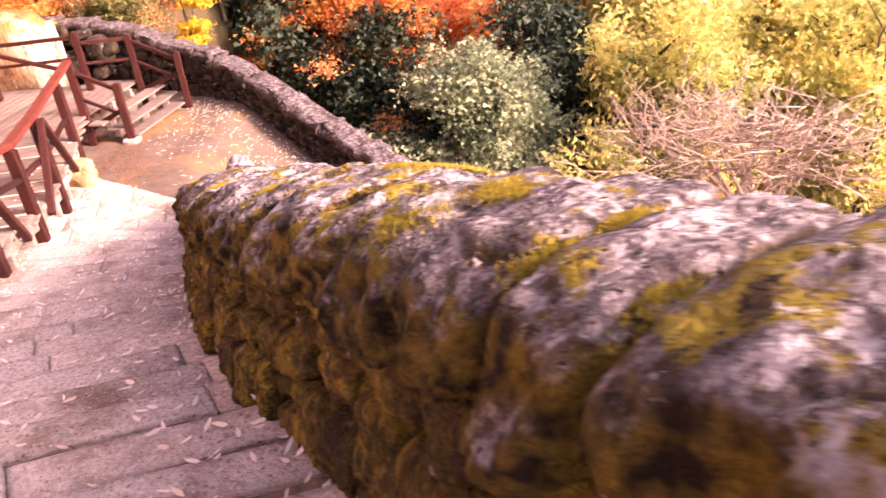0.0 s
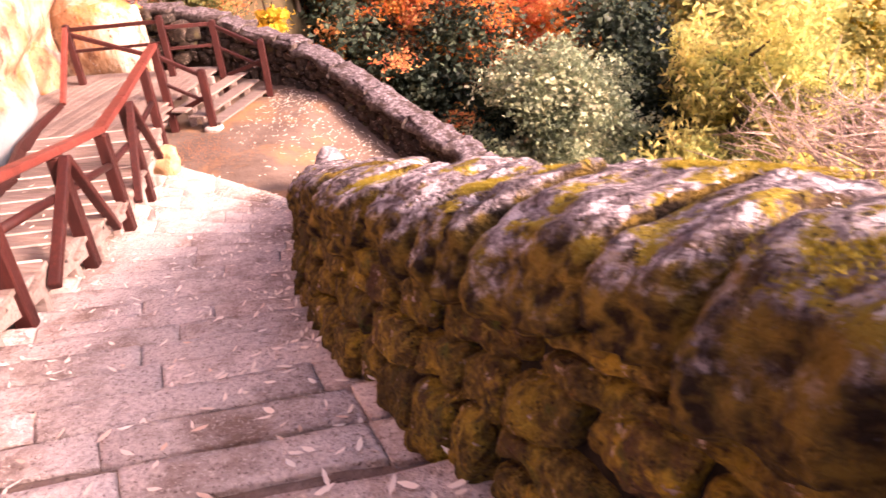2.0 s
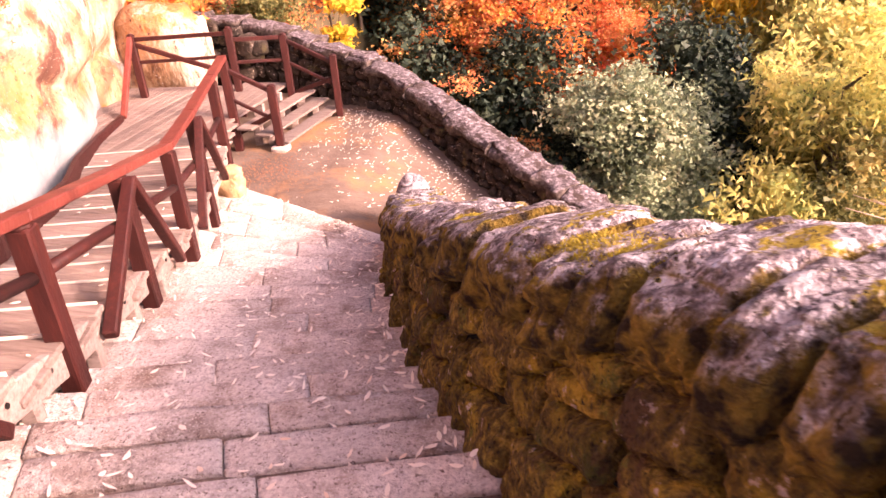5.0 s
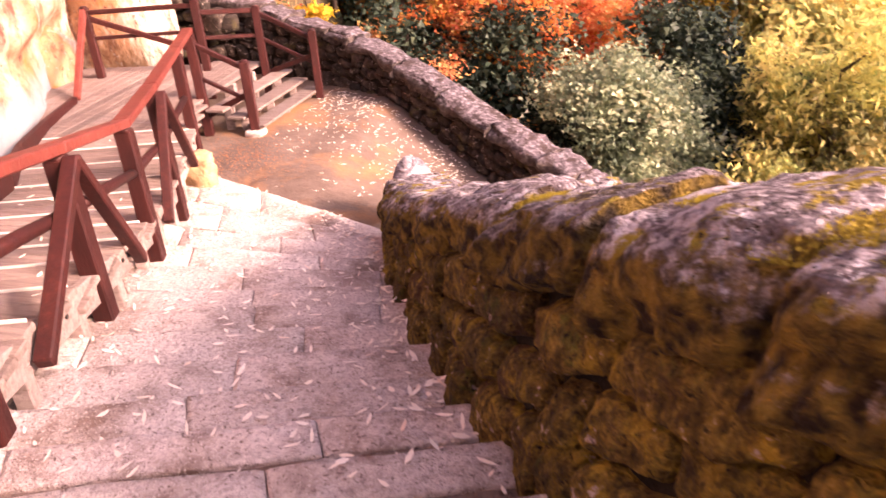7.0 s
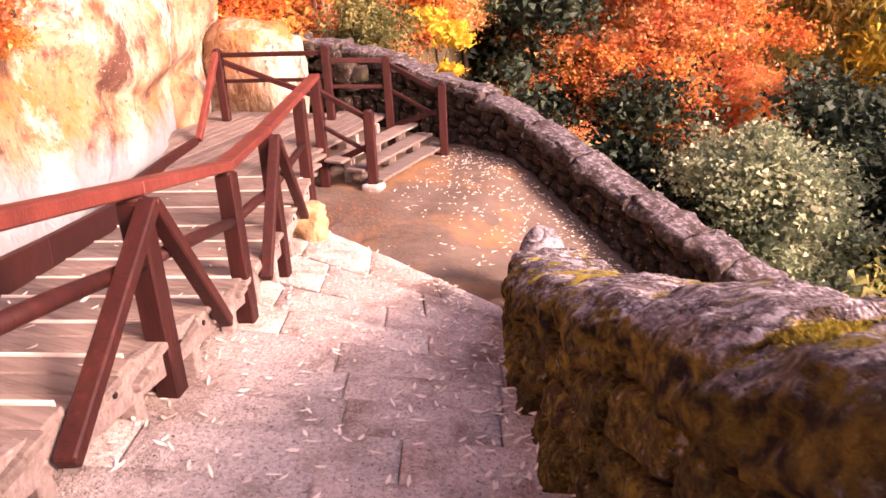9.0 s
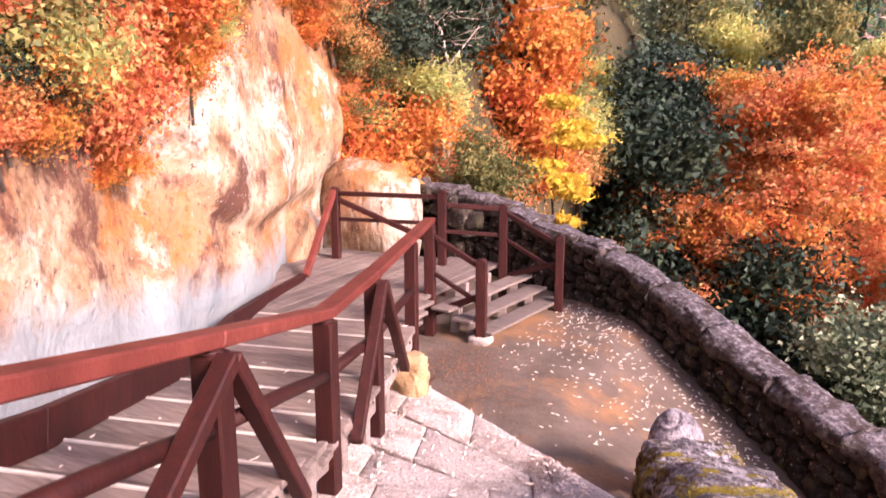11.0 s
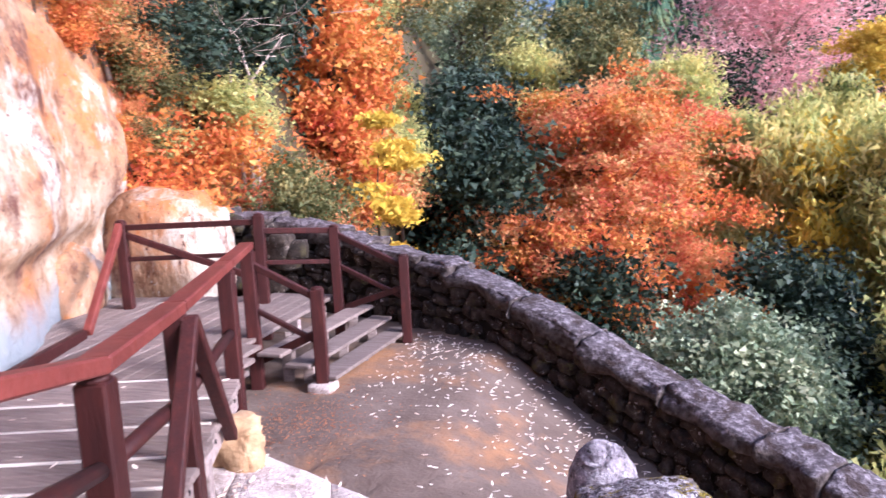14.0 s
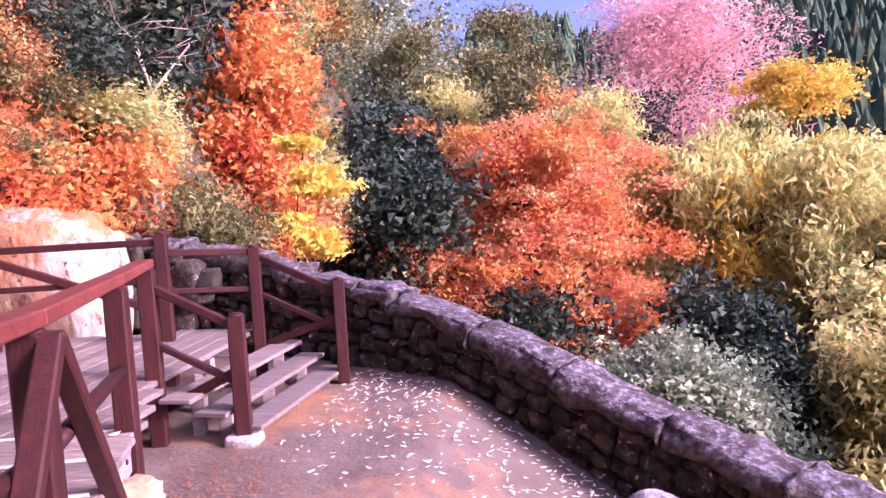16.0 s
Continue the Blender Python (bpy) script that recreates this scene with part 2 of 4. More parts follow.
L_MAPLE = leaf_material("red_maple_leaves", [(0.1, (0.50, 0.08, 0.05)), (0.35, (0.68, 0.20, 0.09)), (0.6, (0.74, 0.37, 0.14)), (0.9, (0.58, 0.46, 0.16))], 0.45)
L_ORANGE = leaf_material("orange_leaves", [(0.1, (0.45, 0.07, 0.03)), (0.4, (0.62, 0.18, 0.04)), (0.7, (0.65, 0.32, 0.06)), (0.95, (0.22, 0.20, 0.04))])
L_GOLD = leaf_material("golden_green_leaves", [(0.1, (0.26, 0.32, 0.11)), (0.4, (0.52, 0.52, 0.18)), (0.7, (0.80, 0.68, 0.24)), (0.95, (0.90, 0.80, 0.38))], 0.55)
L_LITTER = leaf_material("crumbled_brown_leaves", [(0.1, (0.20, 0.07, 0.03)), (0.5, (0.34, 0.13, 0.06)), (0.9, (0.46, 0.22, 0.10))])
L_YELLOW = leaf_material("yellow_leaves", [(0.1, (0.55, 0.36, 0.03)), (0.6, (0.72, 0.52, 0.05)), (0.95, (0.55, 0.50, 0.10))])
L_DARK = leaf_material("dark_evergreen_leaves", [(0.1, (0.010, 0.020, 0.014)), (0.5, (0.026, 0.046, 0.030)), (0.85, (0.065, 0.085, 0.045))], 0.1, 0.6)
L_OLIVE = leaf_material("olive_leaves", [(0.1, (0.06, 0.08, 0.03)), (0.5, (0.17, 0.17, 0.06)), (0.85, (0.42, 0.33, 0.11))], 0.35)
L_GREY = leaf_material("grey_green_leaves", [(0.1, (0.09, 0.13, 0.08)), (0.5, (0.24, 0.30, 0.18)), (0.8, (0.52, 0.54, 0.34)), (0.98, (0.68, 0.66, 0.48))], 0.3, 0.4)
L_PINK = leaf_material("pink_brown_twigs", [(0.1, (0.62, 0.30, 0.31)), (0.6, (0.80, 0.46, 0.45)), (0.95, (0.85, 0.60, 0.54))], 0.45)
L_FALLEN = leaf_material("fallen_leaves", [(0.05, (0.40, 0.16, 0.08)), (0.2, (0.74, 0.50, 0.36)), (0.42, (0.90, 0.78, 0.68)), (0.95, (0.92, 0.84, 0.74))], 0.1, 0.6)
L_MOSS = leaf_material("moss_tufts", [(0.1, (0.16, 0.14, 0.02)), (0.5, (0.32, 0.25, 0.03)), (0.9, (0.46, 0.36, 0.05))], 0.2, 0.9)


# ---- mesh helpers ----
def mesh_from(name, verts, faces, mat, smooth=False):
    me = bpy.data.meshes.new(name)
    me.from_pydata([tuple(v) for v in verts], [], faces)
    if smooth:
        me.shade_smooth()
    me.materials.append(mat)
    me.update()
    return me


def thing(name, label, category, at=(0, 0, 0), group="", kind=""):
    ob = new(name)
    ob.location = at
    ob.empty_display_size = 0.2
    return tagged(ob, label, category, group, kind)


def child(name, me, parent, label=""):
    ob = new(name, me)
    ob.parent = parent
    if parent is not None:
        base = parent
        off = Vector((0, 0, 0))
        while base is not None:
            off += base.location
            base = base.parent
        ob.location = -off
    if label:
        tagged(ob, label)
    return ob


def quad_mesh(name, verts, mat, per=4):
    """Many loose faces, each of per corners, from one array."""
    verts = np.asarray(verts, dtype=np.float32)
    n = len(verts) // per
    me = bpy.data.meshes.new(name)
    me.vertices.add(n * per)
    me.vertices.foreach_set("co", verts.ravel())
    me.loops.add(n * per)
    me.loops.foreach_set("vertex_index", np.arange(n * per, dtype=np.int32))
    me.polygons.add(n)
    me.polygons.foreach_set("loop_start", np.arange(0, n * per, per, dtype=np.int32))
    me.materials.append(mat)
    me.update(calc_edges=True)
    me.validate()
    return me


def beam(a, b, wide, deep, up=(0, 0, 1), bevel=0.008):
    """Vertices and faces of a bevelled beam from a to b; deep is measured along up."""
    a, b = Vector(a), Vector(b)
    d = (b - a).normalized()
    up = Vector(up)
    if abs(d.dot(up)) > 0.98:
        up = Vector((-0.31, 0.95, 0))
    side = d.cross(up).normalized()
    up = side.cross(d).normalized()
    w, h, c = wide / 2, deep / 2, bevel
    ring = [(-w + c, -h), (w - c, -h), (w, -h + c), (w, h - c), (w - c, h), (-w + c, h), (-w, h - c), (-w, -h + c)]
    inner = [(x * (1 - 2 * c / wide), y * (1 - 2 * c / deep)) for x, y in ring]
    vs, fs = [], []
    for p, prof in ((a, inner), (a + d * c, ring), (b - d * c, ring), (b, inner)):
        vs += [p + side * x + up * y for x, y in prof]
    for r in range(3):
        for i in range(8):
            j = (i + 1) % 8
            fs.append((r * 8 + i, r * 8 + j, r * 8 + 8 + j, r * 8 + 8 + i))
    fs.append(tuple(range(7, -1, -1)))
    fs.append(tuple(range(24, 32)))
    return vs, fs


def merged(parts):
    vs, fs = [], []
    for v, f in parts:
        n = len(vs)
        vs += list(v)
        fs += [tuple(i + n for i in q) for q in f]
    return vs, fs


def tube(pts, radii, sides=7):
    pts = [Vector(p) for p in pts]
    vs, fs = [], []
    for k, p in enumerate(pts):
        d = (pts[min(k + 1, len(pts) - 1)] - pts[max(k - 1, 0)]).normalized()
        s = d.cross(Vector((0, 0, 1)) if abs(d.z) < 0.9 else Vector((1, 0, 0))).normalized()
        u = s.cross(d)
        for i in range(sides):
            a = 2 * math.pi * i / sides
            vs.append(p + (s * math.cos(a) + u * math.sin(a)) * radii[k])
    for k in range(len(pts) - 1):
        for i in range(sides):
            j = (i + 1) % sides
            fs.append((k * sides + i, k * sides + j, (k + 1) * sides + j, (k + 1) * sides + i))
    fs.append(tuple(range(sides - 1, -1, -1)))
    fs.append(tuple(range((len(pts) - 1) * sides, len(pts) * sides)))
    return vs, fs


def spline(pts, s):
    """Point on a smooth curve through pts (any number of values each); s counts in points."""
    i = int(min(max(math.floor(s), 0), len(pts) - 2))
    u = s - i
    p1, p2 = np.array(pts[i], float), np.array(pts[i + 1], float)
    p0 = np.array(pts[i - 1], float) if i > 0 else 2 * p1 - p2
    p3 = np.array(pts[i + 2], float) if i + 2 < len(pts) else 2 * p2 - p1
    if u < 0 or u > 1:
        return p1 + (p2 - p1) * u
    return 0.5 * (2 * p1 + (p2 - p0) * u + (2 * p0 - 5 * p1 + 4 * p2 - p3) * u * u + (3 * p1 - p0 - 3 * p2 + p3) * u ** 3)


class Curve:
    """A smooth line through points, read by its length in plan; values past the third glide along."""

    def __init__(self, pts):
        self.pts = pts
        n = (len(pts) - 1) * 24
        self.s = np.linspace(0, len(pts) - 1, n + 1)
        q = np.array([spline(pts, t) for t in self.s])
        step = np.hypot(*(q[1:, :2] - q[:-1, :2]).T)
        self.len = np.concatenate([[0], np.cumsum(step)])
        self.total = float(self.len[-1])

    def at(self, d):
        return spline(self.pts, float(np.interp(d, self.len, self.s)) + (d - self.total if d > self.total else min(d, 0)))

    def side(self, d):
        t = self.at(d + 0.05)[:2] - self.at(d - 0.05)[:2]
        t /= np.hypot(*t)
        return Vector((t[0], t[1], 0)), Vector((t[1], -t[0], 0))


STONE_GRID = {}


def stone_grid(n):
    """A cube's surface of n x n faces a side, shared corners, as unit vectors in -1..1."""
    if n in STONE_GRID:
        return STONE_GRID[n]
    key, vs, fs = {}, [], []

    def vert(p):
        k = tuple(round(c * 1000) for c in p)
        if k not in key:
            key[k] = len(vs)
            vs.append(p)
        return key[k]
    for ax in range(3):
        for sg in (-1, 1):
            for i in range(n):
                for j in range(n):
                    q = []
                    for a, b in ((i, j), (i + 1, j), (i + 1, j + 1), (i, j + 1)):
                        p = [0, 0, 0]
                        p[ax], p[(ax + 1) % 3], p[(ax + 2) % 3] = sg, 2 * a / n - 1, 2 * b / n - 1
                        q.append(vert(tuple(p)))
                    fs.append(tuple(q if sg > 0 else q[::-1]))
    STONE_GRID[n] = (np.array(vs, float), fs)
    return STONE_GRID[n]


def stone_points(n, half, power=5.0, rough=0.03, seed=0.0):
    """A worn block: a box of half sizes with corners rounded off and an uneven face."""
    g, fs = stone_grid(n)
    g = np.sign(g) * np.sin(np.abs(g) * math.pi / 2) ** 0.9
    r = (np.abs(g) ** power).sum(1) ** (1 / power)
    p = g / r[:, None]
    out = p * np.array(half)
    res = []
    for q, u in zip(out, p):
        v = Vector(q) * 5.0 + Vector((seed, seed * 1.7, -seed))
        k = noise.noise(v) * rough + noise.noise(v * 2.7) * rough * 0.5 + noise.noise(v * 6.0) * rough * 0.25
        res.append(Vector(q) + Vector(u) * k)
    return res, fs


def coping_points(n, half, power=2.8, ends=0.22, end_power=6.0, rough=0.02, seed=0.0):
    """A roll-topped stone: rounded across, squarer at its ends."""
    g, fs = stone_grid(n)
    res = []
    for a in g:
        yz = np.sign(a[1:]) * np.sin(np.abs(a[1:]) * math.pi / 2) ** 0.9
        x = math.copysign(math.sin(abs(a[0]) * math.pi / 2), a[0])
        edge = max(abs(a[1]), abs(a[2]))
        r = (np.abs(yz) ** power).sum() ** (1 / power) / (max(np.abs(yz).max(), 1e-6)) if edge > 0 else 1.0
        q = yz / r * (1 - ends * abs(x) ** end_power)
        p = Vector((x * half[0], q[0] * half[1], q[1] * half[2]))
        v = p * 5.0 + Vector((seed, seed * 1.7, -seed))
        k = 1 + (noise.noise(v) * rough + noise.noise(v * 2.7) * rough * 0.5 + noise.noise(v * 6.5) * rough * 0.2) / half[2]
        res.append(Vector((p.x, p.y * k, p.z * k)))
    return res, fs

M_IRON = material("dark_iron", [(0.3, (0.012, 0.010, 0.010)), (0.7, (0.04, 0.03, 0.028))], 20, 0.6, 0.2, 80, metallic=0.6)


# ---- the lie of the land ----
# the stone stair as a fan: middle of an edge, its bearing in degrees, its height
FAN = np.array([(1.2, -1.2, 27, 4.30), (-0.3, 1.2, 25, 3.30), (-2.2, 3.7, 22, 2.22), (-3.3, 5.6, 17, 1.45),
                (-4.1, 7.6, 9, 0.79), (-4.9, 9.4, -8, 0.26), (-5.7, 10.8, -26, 0.0)])


def fan_node(s):
    i = int(min(max(math.floor(s), 0), len(FAN) - 2))
    return FAN[i] * (1 - (s - i)) + FAN[i + 1] * (s - i)


def fan_gap(s, x, y):
    n = fan_node(s)
    a = radians(n[2])
    return -(x - n[0]) * math.sin(a) + (y - n[1]) * math.cos(a)


def fan_place(x, y):
    """Where on the fan (x, y) lies, from -1 (above the stair) to 6 (its foot)."""
    if fan_gap(6.0, x, y) > 0:
        return 6.0
    a = -1.0
    for k in range(35):
        b = a + 0.2
        if fan_gap(a, x, y) > 0 >= fan_gap(b, x, y):
            for _ in range(12):
                m = (a + b) / 2
                if fan_gap(m, x, y) > 0:
                    a = m
                else:
                    b = m
            return a
        a = b
    return -1.0


def smooth(a, b, v):
    u = min(max((v - a) / (b - a), 0), 1)
    return u * u * (3 - 2 * u)


NEAR_BASE = Curve([(1.94, -0.48, 4.07), (0.94, 0.97, 3.50), (0.03, 2.23, 3.06), (-0.82, 3.23, 2.60), (-1.59, 4.33, 2.10), (-2.18, 5.22, 1.66),
                   (-2.87, 6.6, 1.10), (-3.41, 7.75, 0.70), (-3.9, 8.97, 0.33), (-4.2, 9.95, 0.07)])
FAR_BASE = Curve([(-11.3, 16.6, 0.5), (-9.6, 16.5, 0.4), (-8.0, 16.1, 0.1), (-6.7, 15.5, -0.02), (-5.5, 14.75, -0.26), (-4.1, 13.75, -0.72),
                  (-2.6, 12.6, -1.14), (-0.8, 11.2, -1.68), (1.0, 9.75, -2.25), (3.0, 8.1, -2.85)])


def beyond_far_wall(x, y):
    """Metres past the far wall's line (minus: on the landing's side)."""
    return (x + 5.5) * 0.615 + (y - 14.75) * 0.788 if x > -6.5 else (y - 15.4) * 0.93 + (x + 6.6) * 0.36


def land(x, y):
    """Height of the ground."""
    e = beyond_far_wall(x, y)
    fl = -0.42 * max(0.0, x + 5.7) * smooth(9.5, 13.0, y + 0.4 * (x + 4)) if y > 8 else -0.42 * max(0.0, x + 4.2)
    s = fan_place(x, y)
    if s >= 6.0:
        z = max(fl, -3.2)
    else:
        n = fan_node(s)
        a = radians(n[2])
        d = (x - n[0]) * math.cos(a) + (y - n[1]) * math.sin(a)
        z = n[3] - 0.24
        if d > 1.2:
            z = z * (1 - smooth(1.2, 2.0, d)) + min(z, max(fl, -3.2)) * smooth(1.2, 2.0, d)
    if e > 0.3:
        z = z * (1 - smooth(0.3, 3, e)) + (-9.0 * smooth(0.3, 15, e) - 1.2) * smooth(0.3, 3, e)
        z += max(0, e - 32) * 0.12 + max(0, e - 100) * 0.185 if e < 330 else 35.8 + 42.55
        z += (1.6 * noise.noise(Vector((x * 0.06, y * 0.06, 1.0))) + 7 * noise.noise(Vector((x * 0.012, y * 0.012, 5.0))) * smooth(60, 200, e)) * smooth(6, 30, e)
    if y > 14:
        left = -10.4 - 0.12 * (y - 15) - x - 1.8 * (1 - smooth(14, 17.5, y))
    else:
        left = -(x + 8.9) * 0.93 - (y - 9.0) * 0.42 - 2.4
        left = left * (1 - smooth(12, 14, y)) + (-12.2 - x) * smooth(12, 14, y)
    if left > 0:
        hill = 4.2 * smooth(0.5, 2.2, left) + 1.05 * left if left < 40 else 46.2 + (left - 40) * 0.25
        z = max(z, 0.0) * (1 - smooth(0, 4, left)) + hill + smooth(0, 4, left) * 0.5
    return z


def axis_lines(lo, hi, step, ends, grow=1.22):
    v = list(np.arange(lo, hi + 1e-6, step))
    d, p = step, hi
    while p < ends[1]:
        d *= grow
        p += d
        v.append(p)
    d, p = step, lo
    while p > ends[0]:
        d *= grow
        p -= d
        v.insert(0, p)
    return v


gx, gy = axis_lines(-13, 4, 0.33, (-900, 900)), axis_lines(-3, 18, 0.33, (-400, 1200))
gv = [(x, y, land(x, y) + (0.02 * noise.noise(Vector((x * 1.3, y * 1.3, 0))) if abs(x) < 20 else 0)) for y in gy for x in gx]
gf = [(j * len(gx) + i, j * len(gx) + i + 1, (j + 1) * len(gx) + i + 1, (j + 1) * len(gx) + i) for j in range(len(gy) - 1) for i in range(len(gx) - 1)]
ground_me = mesh_from("ground", gv, gf, M_DIRT, True)
ground_me.materials.append(M_FOREST)
far_flags = [1 if (beyond_far_wall(*p) > 0.3 or p[0] < -11.2 - 0.12 * (p[1] - 15) or p[1] < -2 or p[0] < -7.4 - 0.42 * (p[1] - 7.5) - 1.2) else 0
             for p in ((sum(gv[i][0] for i in f) / 4, sum(gv[i][1] for i in f) / 4) for f in gf)]
ground_me.polygons.foreach_set("material_index", far_flags)
ground = tagged(new("ground", ground_me), "packed bare earth landing falling away into wooded valley", "ground", kind="structure")


# ---- stone walls ----
class Wall:
    def __init__(self, curve, thick, height, batter):
        self.curve, self.thick, self.height, self.batter = curve, thick, height, batter

    def point(self, s, w, z):
        q = self.curve.at(s)
        _, r = self.curve.side(s)
        return Vector((q[0], q[1], q[2] + z)) + r * (w + self.batter * z)

    def h(self, s):
        return self.height(s)


def wall_core(wall, depth, inset):
    vs, fs = [], []
    n = int(wall.curve.total / 0.2)
    for k in range(n + 1):
        s = wall.curve.total * k / n
        h = wall.h(s) - 0.24
        vs += [wall.point(s, inset, -depth), wall.point(s, inset, h * 0.5), wall.point(s, inset * 1.3, h - 0.05), wall.point(s, wall.thick * 0.5, h),
               wall.point(s, wall.thick - inset, h - 0.05), wall.point(s, wall.thick - inset * 0.5, -depth)]
    for k in range(n):
        for i in range(6):
            j = (i + 1) % 6
            fs.append((k * 6 + i, k * 6 + j, k * 6 + 6 + j, k * 6 + 6 + i))
    fs += [tuple(range(5, -1, -1)), tuple(range(n * 6, n * 6 + 6))]
    return vs, fs


def wall_stone(name, wall, s0, s1, w0, w1, z0, z1, mat, parent, power, rough, n, sag=0.0):
    half, seed = ((s1 - s0) / 2, (w1 - w0) / 2, (z1 - z0) / 2), s0 * 3.1 + z0 * 7
    pts, fs = coping_points(n, half, power, sag, 7.0, rough, seed) if sag else stone_points(n, half, power, rough, seed)
    sc, wc, zc = (s0 + s1) / 2, (w0 + w1) / 2, (z0 + z1) / 2
    tilt = random.uniform(-0.06, 0.06)
    vs = [wall.point(sc + p.x, wc + p.y, zc + p.z + tilt * p.x) for p in pts]
    return child(name, mesh_from(name, vs, fs, mat, True), parent)


near = Wall(NEAR_BASE, 0.62, lambda s: float(np.interp(s, [0, 2, 3.3, 4.3, 5.6, 6.5, 7.5, 8.5, 10, 11, 12.3], [0.92, 0.90, 0.89, 0.90, 0.94, 0.96, 1.01, 0.96, 0.80, 0.70, 0.60])), 0.20)
far = Wall(Curve(FAR_BASE.pts), 0.50, lambda s: float(np.interp(s, [0, 2, 4.5, 6.5, 16], [1.15, 1.10, 0.98, 0.90, 0.92])), 0.06)
# the far wall is seen from its left, so its thickness goes away from the landing
far.point = lambda s, w, z: (lambda q, r: Vector((q[0], q[1], q[2] + z)) - r * (w + far.batter * z))(far.curve.at(s), far.curve.side(s)[1])

near_wall = thing("wall_near", "low dry stone wall of mossy boulders with rounded lichen coping beside the steps", "wall", kind="structure")
far_wall = thing("wall_far", "curving dark stone parapet wall with pale rounded coping round the landing", "wall", kind="structure")
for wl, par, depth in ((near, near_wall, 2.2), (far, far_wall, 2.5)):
    core = child("wall_core", mesh_from("wall_core", *wall_core(wl, depth, 0.09), M_CORE, True), par)


def lay_wall(wl, par, lens, courses, cop, joints, face_mat, cop_mat, n, rough, power, cop_power, cop_n, cop_end):
    total = wl.curve.total
    for s, e in zip(joints, joints[1:]):
        h = wl.h((s + e) / 2) + random.uniform(-0.03, 0.02)
        thin = e - s < 0.4
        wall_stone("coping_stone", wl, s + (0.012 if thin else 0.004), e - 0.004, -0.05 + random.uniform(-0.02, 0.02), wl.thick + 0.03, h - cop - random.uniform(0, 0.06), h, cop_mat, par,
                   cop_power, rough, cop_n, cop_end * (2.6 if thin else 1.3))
    for c in range(courses):
        s = -random.uniform(0, 0.25)
        while s < total:
            l = random.uniform(*lens) * (1.15 - 0.1 * c)
            e = min(s + l, total)
            m = (s + e) / 2
            top = wl.h(m) - cop + 0.02
            z1 = top * (1 - c / courses) + random.uniform(-0.02, 0.02) if c else top + 0.02
            z0 = top * (1 - (c + 1) / courses) + random.uniform(-0.02, 0.02) - (0.12 if c == courses - 1 else 0)
            if e - max(s, 0) > 0.1:
                out = random.uniform(-0.03, 0.02)
                if random.random() < 0.16 and z1 - z0 > 0.2:
                    zm = (z0 + z1) / 2
                    for a, b in ((z0, zm - 0.006), (zm + 0.006, z1)):
                        wall_stone("stone", wl, max(s, 0) + 0.008, e - 0.008, out, 0.30, a, b, face_mat, par, power, rough * 0.8, n)
                else:
                    wall_stone("stone", wl, max(s, 0) + 0.006, e - 0.006, out, 0.34, z0 + 0.005, z1 - 0.005, face_mat, par, power, rough, n)
            s = e


# ---- wooden stair, platform and rails ----
# foot of each rail post beside the stone steps: x, y, ground, deck, rail top
RAIL_LINE = [(-2.98, 1.35, 2.66, 3.00, 3.58), (-3.70, 3.15, 2.13, 2.43, 3.13), (-4.42, 5.02, 1.52, 1.86, 2.66), (-5.16, 6.70, 1.04, 1.39, 2.235),
             (-5.90, 8.33, 0.58, 0.95, 1.825), (-6.56, 9.76, 0.25, 0.70, 1.72), (-7.42, 11.64, -0.02, 0.60, 1.645), (-8.0, 12.95, 0.0, 0.60, 1.61)]
DECK = 0.60


def rail_at(s):
    i = int(min(max(math.floor(s), 0), len(RAIL_LINE) - 2))
    a, b = np.array(RAIL_LINE[i]), np.array(RAIL_LINE[i + 1])
    return a + (b - a) * (s - i)


stair = thing("wooden_stair", "weathered grey-brown plank stair with pale nosings beside stone steps", "stair")
ACROSS = Vector((-math.cos(radians(18)), -math.sin(radians(18)), 0))
KERB = [(-5.30, 3.9, 2.20), (-6.00, 5.2, 1.86), (-6.83, 6.83, 1.46), (-7.55, 7.90, 1.18), (-8.30, 9.30, 0.92), (-9.00, 10.3, 0.81), (-9.58, 11.45, 0.72), (-9.98, 12.6, 0.69)]


def width_at(y):
    return float(np.interp(y, [5.0, 8.4, 9.8, 11.6], [1.85, 1.85, 1.95, 2.2]))


